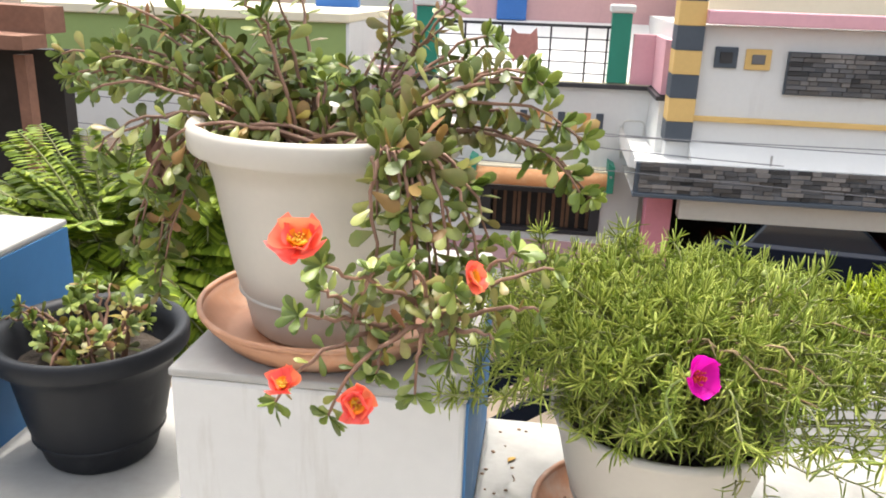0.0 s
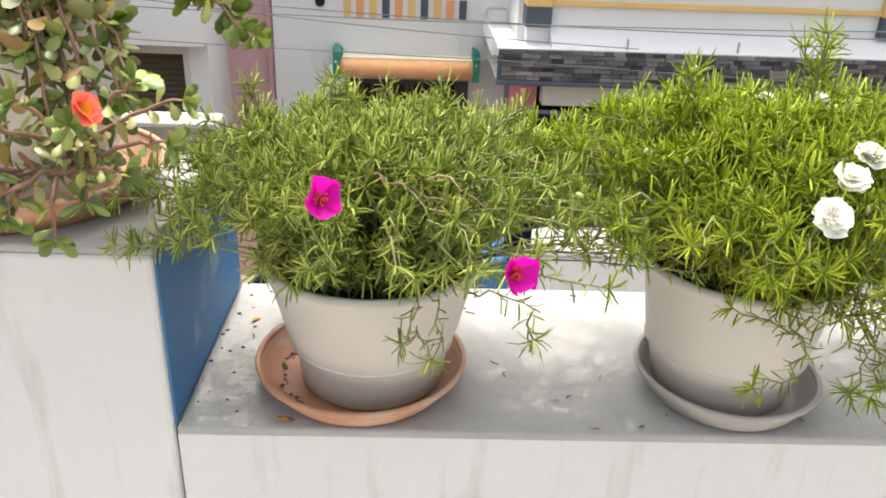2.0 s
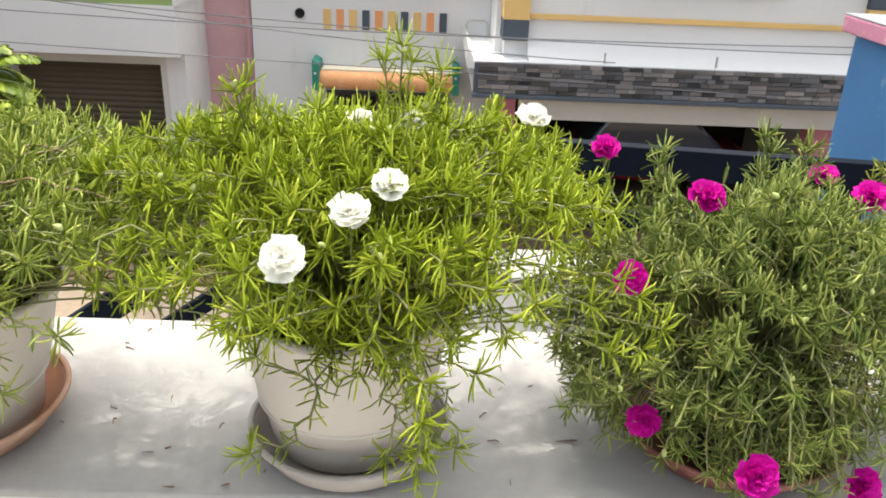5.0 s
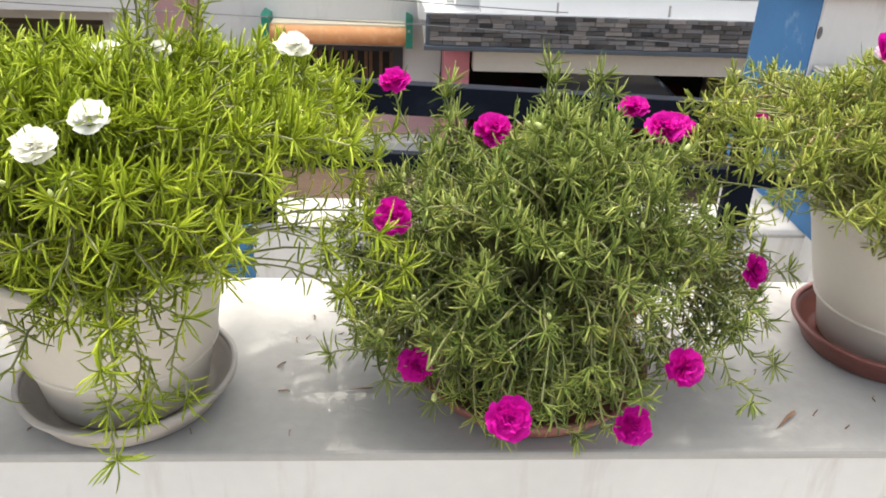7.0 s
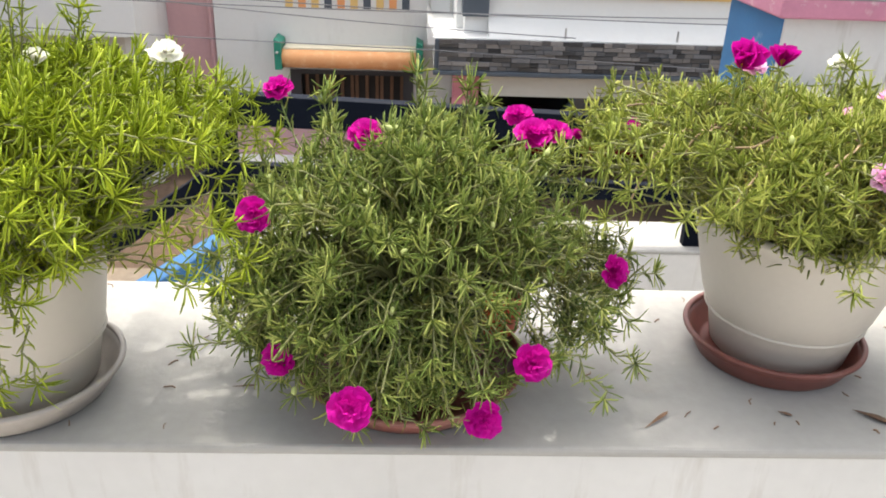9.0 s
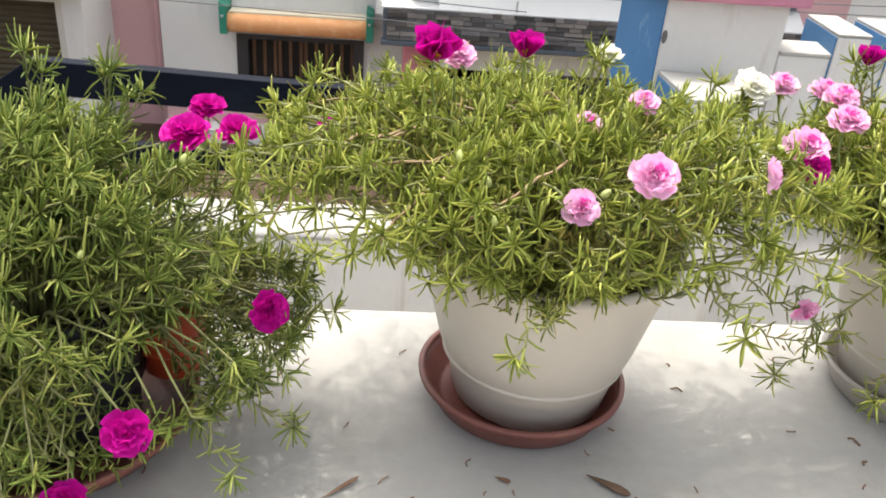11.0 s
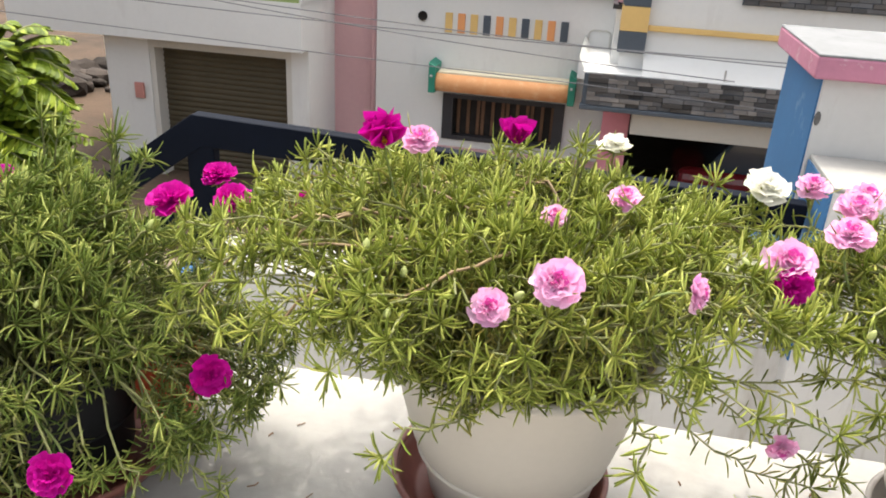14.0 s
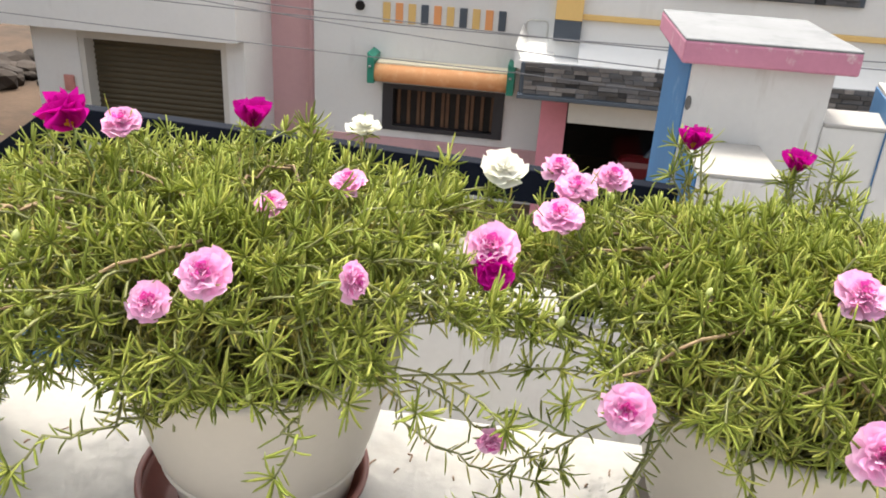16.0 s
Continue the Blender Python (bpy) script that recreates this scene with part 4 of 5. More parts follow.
    for fx, fy, fz, kind, size, nx, ny, nz in flowers:
        f = np.array((fx, fy, fz)) - o
        nrm = unit(np.array((nx, ny, nz), float))
        foot = f * np.array((0.75, 0.75, 0.5)) + np.array((0, 0, 0.0))
        stalks.append(bezier(foot, f - nrm * 0.05, f - nrm * 0.004, 8))
        leaves.append(stem_leaves(rng, stalks[-1], 0.05, gap, length, width, 6))
        k = 9
        a = np.arange(k) * 2.4
        S = unit(np.cross(nrm, np.array((0.3, 0.8, 0.5))))
        U = np.cross(S, nrm)
        leaves.append((np.repeat((f - nrm * 0.006)[None], k, 0), unit(np.cos(a)[:, None] * S + np.sin(a)[:, None] * U - nrm * 0.25 + 0.15 * rng.standard_normal((k, 3))),
                       np.full(k, length) * (0.8 + 0.4 * rng.random(k)), np.full(k, width), np.ones(k, bool)))
    P, D, Ln, Wd, young = (np.concatenate(x) for x in zip(*leaves))
    # flowers stand clear of the leaves on their open side
    keep = np.ones(len(P), bool)
    for fx, fy, fz, kind, size, nx, ny, nz in flowers:
        f = np.array((fx, fy, fz)) - o
        mid = P + D * Ln[:, None] * 0.5
        for way, far in ((unit(np.array((nx * 0.6, ny - 0.5, nz * 0.7 + 0.25))), 0.20), (np.array(sd), 0.10 if fz > 0.2 else 0.02)):
            along = np.clip((mid - f) @ way, 0.003, far)
            keep &= (np.linalg.norm(mid - f - along[:, None] * way, axis=1) > 0.021 * size + 0.005) | ((mid - f) @ way < 0.003)
    for gx, gy, gz, gr, wx in gaps:
        f = np.array((gx, gy, gz)) - o
        way = unit(np.array((wx, -0.75, 0.5)))
        paths = [p for p in paths if np.min(np.linalg.norm(p - f - np.clip((p - f) @ way, 0.0, 0.25)[:, None] * way, axis=1)) > gr * 0.8]
        mid = P + D * Ln[:, None] * 0.5
        along = np.clip((mid - f) @ way, 0.0, 0.25)
        keep &= np.linalg.norm(mid - f - along[:, None] * way, axis=1) > gr
    P, D, Ln, Wd, young = P[keep], D[keep], Ln[keep], Wd[keep], young[keep]
    if sprigs:
        extra = [stem_leaves(rng, p, 0.10, gap * 0.8, length * 1.1, width, 14) for p in sprigs]
        P, D, Ln, Wd, young = (np.concatenate([x] + [e[k] for e in extra]) for k, x in enumerate((P, D, Ln, Wd, young)))
        paths = paths + sprigs
    curl = 0.45 * rng.standard_normal(len(P)) + 0.10
    for mask, mat, lab in ((~young, leaf_mat[0], "dense fleshy needle leaves"), (young, leaf_mat[1], "lighter needle leaves at the shoot tips")):
        V, F = needles(P[mask], D[mask], Ln[mask], Wd[mask], curl[mask])
        mesh_part("foliage", V, F, mat, plant, lab, "stuff")
    if stalks:
        V, F = rods(stalks, 0.0013, 0.0011)
        mesh_part("stalk_tangle", V, F, M_STALK, plant, "green flower stalks", "stuff")
    V, F = rods(paths + drape, 0.0014, 0.0010)
    mesh_part("stem_tangle", V, F, M_STEM, plant, "thin fleshy stems", "stuff")
    if arched:
        V, F = rods(arched, 0.0017, 0.0011, 5)
        mesh_part("old_stem_tangle", V, F, M_OLDSTEM, plant, "old bare brown stems", "stuff")
    for i in range(buds):
        p = paths[int(rng.integers(len(paths)))][-1] + np.array((0, -0.004, 0.008))
        share("bud", BUD, plant, pose(*p, 25 * rng.standard_normal(), 25 * rng.standard_normal(), 0) @ Matrix.Scale(0.42 + 0.35 * rng.random(), 4))
    for fx, fy, fz, kind, size, nx, ny, nz in flowers:
        add_flower(plant, np.array((fx, fy, fz)) - o, kind, size, (nx, ny, nz), rng)
    return plant


def petal_grid(rng, R, wide, tilt, turn, cup, ruffle, notch, rows=4, cols=5, inner=0.0):
    """One curved petal as points on a small grid."""
    V = []
    ph = rng.random() * 6
    for i in range(rows + 1):
        v = i / rows
        for j in range(cols):
            u = 2 * j / (cols - 1) - 1
            r = inner + R * v * (1 - notch * (1 - abs(u)) * (v > 0.9) - 0.17 * u * u * v)
            w = R * wide * 0.5 * u * (0.18 + 0.82 * math.sin(min(1.0, v * 0.95) * math.pi * 0.55))
            h = cup * R * v * v + ruffle * R * v * math.sin(3.1 * u + ph) + 0.10 * R * u * u * v
            x, z = r * math.cos(tilt) - h * math.sin(tilt), r * math.sin(tilt) + h * math.cos(tilt)
            V.append((x * math.cos(turn) - w * math.sin(turn), x * math.sin(turn) + w * math.cos(turn), z))
    F = [(i * cols + j, i * cols + j + 1, (i + 1) * cols + j + 1, (i + 1) * cols + j) for i in range(rows) for j in range(cols - 1)]
    return V, F


def petals_mesh(name, seed, rings, mat):
    """rings: (petals, radius, width, tilt in degrees, cup, ruffle)."""
    rng = np.random.default_rng(seed)
    V, F = [], []
    for k, (n, R, wide, tilt, cup, ruffle) in enumerate(rings):
        for i in range(n):
            a = 2 * math.pi * (i + 0.5 * (k % 2) + 0.25 * rng.random()) / n
            v, f = petal_grid(rng, R * (0.9 + 0.2 * rng.random()), wide, radians(tilt + 8 * rng.standard_normal()), a, cup, ruffle, 0.10)
            F += [tuple(x + len(V) for x in q) for q in f]
            V += [(x, y, z + 0.0015 * k) for x, y, z in v]
    return bare_mesh(name, V, F, mat)


def stamens_mesh(name, seed, mat, n=26, r=0.0055, high=0.008):
    rng = np.random.default_rng(seed)
    bm = bmesh.new()
    for i in range(n):
        a, q = rng.random() * 6.28, math.sqrt(rng.random()) * r
        top = Vector((q * math.cos(a) * 1.3, q * math.sin(a) * 1.3, high * (0.6 + 0.5 * rng.random())))
        tube([(q * 0.4 * math.cos(a), q * 0.4 * math.sin(a), 0), top], 0.0005, 3, bm)
        tube([top, top + Vector((0, 0, 0.0014))], 0.0011, 4, bm)
    me = bpy.data.meshes.new(name)
    bm.to_mesh(me)
    bm.free()
    me.materials.append(mat)
    return me


def egg(name, mat):
    bm = lathe([(0, -0.005), (0.0032, -0.0035), (0.0044, 0), (0.0038, 0.004), (0.0018, 0.0072), (0, 0.0085)], 8)
    me = bpy.data.meshes.new(name)
    bm.to_mesh(me)
    bm.free()
    me.materials.append(mat)
    me.polygons.foreach_set("use_smooth", [True] * len(me.polygons))
    return me


BUD = egg("bud", M_BUD)
DOUBLE = [(10, 0.0235, 0.80, 6, 0.10, 0.12), (10, 0.0215, 0.72, 20, 0.10, 0.14), (9, 0.0190, 0.66, 34, 0.05, 0.16), (8, 0.0160, 0.62, 50, 0.0, 0.16), (7, 0.0125, 0.6, 64, -0.1, 0.16), (5, 0.0095, 0.6, 76, -0.1, 0.14)]
BROAD = [(8, 0.0245, 1.0, 4, 0.12, 0.09), (8, 0.0215, 0.95, 20, 0.10, 0.10), (7, 0.0180, 0.9, 38, 0.05, 0.12), (6, 0.0140, 0.85, 56, -0.05, 0.12), (4, 0.0095, 0.8, 72, -0.1, 0.12)]
SINGLE = [(5, 0.025, 1.05, 24, 0.22, 0.05)]
CUPPED = [(5, 0.029, 1.35, 74, -0.10, 0.05), (5, 0.027, 1.30, 80, -0.12, 0.05)]
FLOWER = {
    "magenta_double": [petals_mesh("flower", s, DOUBLE, M_MAGENTA) for s in (1, 2, 3)],
    "pink_double": [petals_mesh("flower", s, DOUBLE, M_PINK) for s in (4, 5, 6)],
    "white_double": [petals_mesh("flower", s, BROAD, M_WHITEPETAL) for s in (7, 8, 9)],
    "magenta_single": [petals_mesh("flower", s, SINGLE, M_MAGENTA) for s in (10, 11)],
    "magenta_cup": [petals_mesh("flower", s, CUPPED, M_MAGENTACUP) for s in (12, 13)],
    "coral": [petals_mesh("flower", s, [(5, 0.028, 1.25, 34, 0.10, 0.07), (4, 0.025, 1.15, 46, 0.06, 0.08)], M_ORANGE) for s in (14, 15)],
}
HEART = petals_mesh("flower_heart", 21, [(7, 0.0125, 0.6, 50, 0, 0.14), (4, 0.009, 0.6, 74, -0.1, 0.14)], M_DEEPPINK)
CORAL_HEART = petals_mesh("flower_heart", 22, [(7, 0.0175, 0.85, 40, 0.08, 0.08)], M_AMBER)
STAMENS = {"yellow": stamens_mesh("stamen_cluster", 31, M_YELLOW), "red": stamens_mesh("stamen_cluster", 32, M_REDCENTRE)}
FLOWER_LABEL = {"magenta_double": "ruffled magenta double flower", "pink_double": "ruffled pink double flower with deep pink heart", "white_double": "ruffled white double flower",
                "magenta_single": "open single magenta flower", "magenta_cup": "cupped magenta flower", "coral": "coral orange flower with yellow heart"}


def add_flower(plant, at, kind, size, normal, rng):
    n = Vector(normal).normalized()
    turn = n.to_track_quat("Z", "Y").to_matrix().to_4x4() @ pose(0, 0, 0, 0, 0, float(rng.random() * 360))
    m = Matrix.Translation(Vector(at)) @ turn @ Matrix.Scale(size * (0.8 if kind == 'coral' else 0.72), 4) @ Matrix.Diagonal((1, 1, 0.85 if kind.endswith('double') else 1.0, 1))
    meshes = FLOWER[kind]
    fl = share("flower", meshes[int(rng.integers(len(meshes)))], plant, m, FLOWER_LABEL[kind])
    if kind == "pink_double":
        share("flower_heart", HEART, fl, pose(0, 0, 0.0085), "deep pink inner petals")
    elif kind == "magenta_single":
        share("stamen_cluster", STAMENS["red"], fl, pose(0, 0, 0.002), "red and yellow stamens")
    elif kind in ("coral", "magenta_cup"):
        if kind == "coral":
            share("flower_heart", CORAL_HEART, fl, pose(0, 0, 0.0012), "orange-yellow petal bases")
        share("stamen_cluster", STAMENS["yellow"], fl, pose(0, 0, 0.002), "yellow stamens")


MD, PD, WD, MS, MC = "magenta_double", "pink_double", "white_double", "magenta_single", "magenta_cup"
moss_rose(3, (0.219, 0.109), 0.160, 0.112, (0.255, 0.30, 0.20, 0.24), 0.218, 0.311, 430, M_LEAF_A, "olive green moss rose spilling over a cream pot",
          flowers=[(0.190, -0.149, 0.344, MS, 1.22, 0.55, -0.75, 0.5), (0.351, -0.150, 0.284, MS, 1.3, 0.6, -0.7, 0.25)],
          trails=[[(0.27, 0.0, 0.18), (0.290, -0.035, 0.190), (0.293, -0.064, 0.172), (0.288, -0.074, 0.148)], [(0.30, 0.02, 0.18), (0.345, -0.045, 0.205), (0.380, -0.070, 0.200), (0.386, -0.085, 0.172)],
                  [(0.265, 0.0, 0.18), (0.275, -0.032, 0.188), (0.272, -0.050, 0.168), (0.262, -0.056, 0.152)]],
          trail_bare=0.70, square=2.8, tufts=[(0.166, 0.224, 0.355), (0.298, 0.218, 0.345), (0.064, 0.226, 0.344)], arcs=8, gap=0.0048, length=0.0188, width=0.0024)
moss_rose(5, (0.670, 0.100), 0.160, 0.112, (0.275, 0.285, 0.215, 0.24), 0.212, 0.350, 470, M_LEAF_B, "lime green moss rose with white flowers in a cream pot",
          flowers=[(0.670, 0.161, 0.360, WD, 0.8, 0.1, -0.3, 0.9), (0.725, 0.142, 0.363, WD, 0.93, 0, -0.25, 0.95), (0.850, 0.158, 0.369, WD, 1.05, 0.1, -0.4, 0.85), (0.711, -0.012, 0.351, WD, 1, 0.1, -0.45, 0.85),
                   (0.680, -0.045, 0.338, WD, 1.05, 0, -0.45, 0.85), (0.636, -0.107, 0.324, WD, 1.12, 0, -0.7, 0.65)],
          trails=[[(0.72, -0.02, 0.20), (0.735, -0.090, 0.215), (0.743, -0.138, 0.187), (0.748, -0.166, 0.148)], [(0.70, -0.02, 0.20), (0.700, -0.055, 0.190), (0.650, -0.055, 0.180), (0.594, -0.045, 0.192)], [(0.735, -0.042, 0.205), (0.740, -0.076, 0.166), (0.743, -0.086, 0.118)],
                  [(0.754, -0.033, 0.205), (0.769, -0.067, 0.166), (0.776, -0.077, 0.127)], [(0.725, -0.042, 0.205), (0.721, -0.081, 0.166), (0.716, -0.089, 0.129)],
                  [(0.735, -0.042, 0.205), (0.751, -0.079, 0.160), (0.756, -0.087, 0.128)], [(0.677, -0.061, 0.205), (0.653, -0.094, 0.170), (0.628, -0.104, 0.151), (0.605, -0.106, 0.142)]],
          tufts=[(0.715, 0.133, 0.441), (0.754, 0.198, 0.405), (0.566, 0.103, 0.402)], gap=0.0047, length=0.0198, width=0.0024, square=2.8, buds=44)
moss_rose(7, (1.102, 0.125), 0.145, 0.10, (0.215, 0.235, 0.180, 0.17), 0.050, 0.296, 390, M_LEAF_C, "deep green moss rose with magenta flowers tumbling over its pot",
          flowers=[(0.948, 0.241, 0.313, MD, 1.1, 0, -0.45, 0.85), (1.052, 0.176, 0.281, MD, 1.35, 0, -0.45, 0.85), (1.230, 0.283, 0.276, MD, 1.2, 0, -0.35, 0.9), (1.234, 0.176, 0.287, MD, 1.35, 0, -0.4, 0.88),
                   (1.268, 0.235, 0.270, MD, 1.3, 0, -0.4, 0.88), (0.948, 0.060, 0.235, MD, 1.15, -0.2, -0.85, 0.45), (0.971, 0.019, 0.095, MD, 1.15, -0.3, -0.88, 0.3), (1.051, -0.075, 0.106, MD, 1.3, 0, -0.85, 0.5),
                   (1.176, -0.037, 0.066, MD, 1.2, 0.1, -0.88, 0.4), (1.221, -0.020, 0.121, MD, 1.2, 0.2, -0.85, 0.45), (1.315, 0.077, 0.172, MD, 1.15, 0.6, -0.7, 0.35), (1.308, 0.297, 0.252, MD, 0.5, 0.2, -0.5, 0.6)],
          trails=[[(1.244, 0.085, 0.151), (1.295, 0.062, 0.113), (1.318, 0.046, 0.092), (1.338, 0.036, 0.085)], [(1.223, 0.043, 0.147), (1.262, 0.020, 0.112), (1.281, -0.002, 0.090), (1.295, -0.014, 0.078)],
                  [(0.987, 0.049, 0.153), (0.945, 0.010, 0.130), (0.915, 0.010, 0.118), (0.893, 0.010, 0.112)],
                  [(1.080, -0.043, 0.125), (1.090, -0.061, 0.094), (1.105, -0.056, 0.080), (1.120, -0.058, 0.070)], [(1.130, -0.030, 0.120), (1.140, -0.056, 0.088), (1.150, -0.055, 0.076), (1.160, -0.057, 0.068)],
                  [(1.274, 0.130, 0.167), (1.316, 0.121, 0.158), (1.346, 0.109, 0.148), (1.367, 0.100, 0.161)]],
          tufts=[(1.106, 0.180, 0.352), (1.166, 0.203, 0.334), (1.008, 0.213, 0.322)], gap=0.0046, length=0.0168, width=0.0023, power=2.0, skirt=190, buds=40, drop=False, fill=0, square=2.8, gaps=((1.184, 0.101, 0.094, 0.028, 0.65), (1.217, 0.163, 0.093, 0.014, 0.25)))
moss_rose(9, (1.552, 0.178), 0.164, 0.11, (0.30, 0.28, 0.19, 0.20), 0.246, 0.307, 460, M_LEAF_D, "yellow-green moss rose with pink and magenta flowers",
          flowers=[(1.444, 0.161, 0.371, MC, 1.35, 0.05, -0.55, 0.8), (1.467, 0.193, 0.366, PD, 1.05, 0.1, -0.35, 0.9), (1.542, 0.284, 0.347, MC, 1.2, 0, -0.1, 1), (1.636, 0.324, 0.343, WD, 1, 0, -0.15, 1),
                   (1.648, 0.219, 0.325, PD, 1, 0, -0.3, 0.9), (1.591, 0.189, 0.311, PD, 0.9, 0, -0.3, 0.9), (1.603, 0.034, 0.325, PD, 1.15, 0, -0.7, 0.7), (1.556, 0.046, 0.292, PD, 0.95, 0.1, -0.65, 0.7),
                   (1.694, 0.043, 0.328, PD, 0.85, 0.9, -0.3, 0.2), (1.352, 0.209, 0.292, MD, 0.5, -0.4, -0.6, 0.5)],
          trails=[[(1.56, 0.05, 0.20), (1.545, 0.020, 0.226), (1.525, -0.020, 0.224), (1.506, -0.048, 0.214)], [(1.66, 0.08, 0.20), (1.662, 0.030, 0.246), (1.667, -0.006, 0.246), (1.670, -0.033, 0.234)],
                  [(1.68, 0.13, 0.20), (1.725, 0.122, 0.172), (1.775, 0.118, 0.142), (1.828, 0.115, 0.130)], [(1.69, 0.14, 0.21), (1.740, 0.130, 0.192), (1.798, 0.122, 0.163), (1.850, 0.115, 0.143)]],
          tufts=[(1.604, 0.253, 0.360), (1.726, 0.251, 0.340), (1.429, 0.196, 0.333)], gaps=((1.268, 0.235, 0.272, 0.026, 0.25),), gap=0.0050, length=0.0162, width=0.0024, square=2.8, arcs=24)
moss_rose(11, (2.018, 0.215), 0.162, 0.11, (0.25, 0.17, 0.195, 0.14), 0.238, 0.297, 440, M_LEAF_D, "yellow-green moss rose with many pink flowers",
          flowers=[(1.773, 0.269, 0.335, WD, 1.2, 0.1, -0.45, 0.85), (1.821, 0.302, 0.328, PD, 1.05, 0, -0.3, 0.9), (1.834, 0.212, 0.342, PD, 1.15, 0, -0.3, 0.9), (1.823, 0.173, 0.332, PD, 1.2, 0, -0.3, 0.9),
                   (1.775, 0.146, 0.314, PD, 1.3, 0, -0.55, 0.8), (1.779, 0.132, 0.303, MD, 0.95, 0.15, -0.85, 0.25), (1.749, 0.182, 0.287, WD, 1, -0.5, -0.45, 0.55), (1.869, 0.305, 0.323, PD, 1.1, 0.1, -0.35, 0.9),
                   (1.791, 0.098, 0.180, PD, 0.8, 0.1, -0.8, -0.2), (1.874, 0.028, 0.271, PD, 1.05, -0.2, -0.85, 0.4), (1.945, 0.368, 0.341, MC, 1.05, 0, -0.1, 1), (2.044, 0.375, 0.326, MC, 1.05, 0, -0.1, 1),
                   (2.035, 0.140, 0.311, PD, 1.25, 0.1, -0.45, 0.85), (2.007, -0.006, 0.286, PD, 1.1, 0, -0.75, 0.5)],
          trails=[[(1.916, 0.122, 0.170), (1.884, 0.086, 0.142), (1.863, 0.060, 0.120), (1.853, 0.048, 0.120)], [(1.895, 0.134, 0.180), (1.832, 0.111, 0.161), (1.799, 0.098, 0.141), (1.778, 0.085, 0.121)],
                  [(1.906, 0.101, 0.172), (1.873, 0.063, 0.124), (1.894, 0.037, 0.120), (1.884, 0.024, 0.120)], [(1.969, 0.068, 0.166), (1.959, 0.021, 0.128), (1.972, 0.014, 0.116), (1.951, 0.007, 0.116)]],
          tufts=[(1.954, 0.372, 0.345), (2.045, 0.373, 0.332), (2.067, 0.345, 0.348)], gap=0.0050, length=0.0162, width=0.0024, square=2.8, arcs=24)
moss_rose(13, (2.476, 0.21), 0.125, 0.10, (0.24, 0.2, 0.2, 0.18), 0.15, 0.295, 90, M_LEAF_C, "dark green leafy pot plant at the end of the ledge", buds=2, tufts=[(2.125, 0.33, 0.285), (2.155, 0.36, 0.275), (2.150, 0.30, 0.268)])


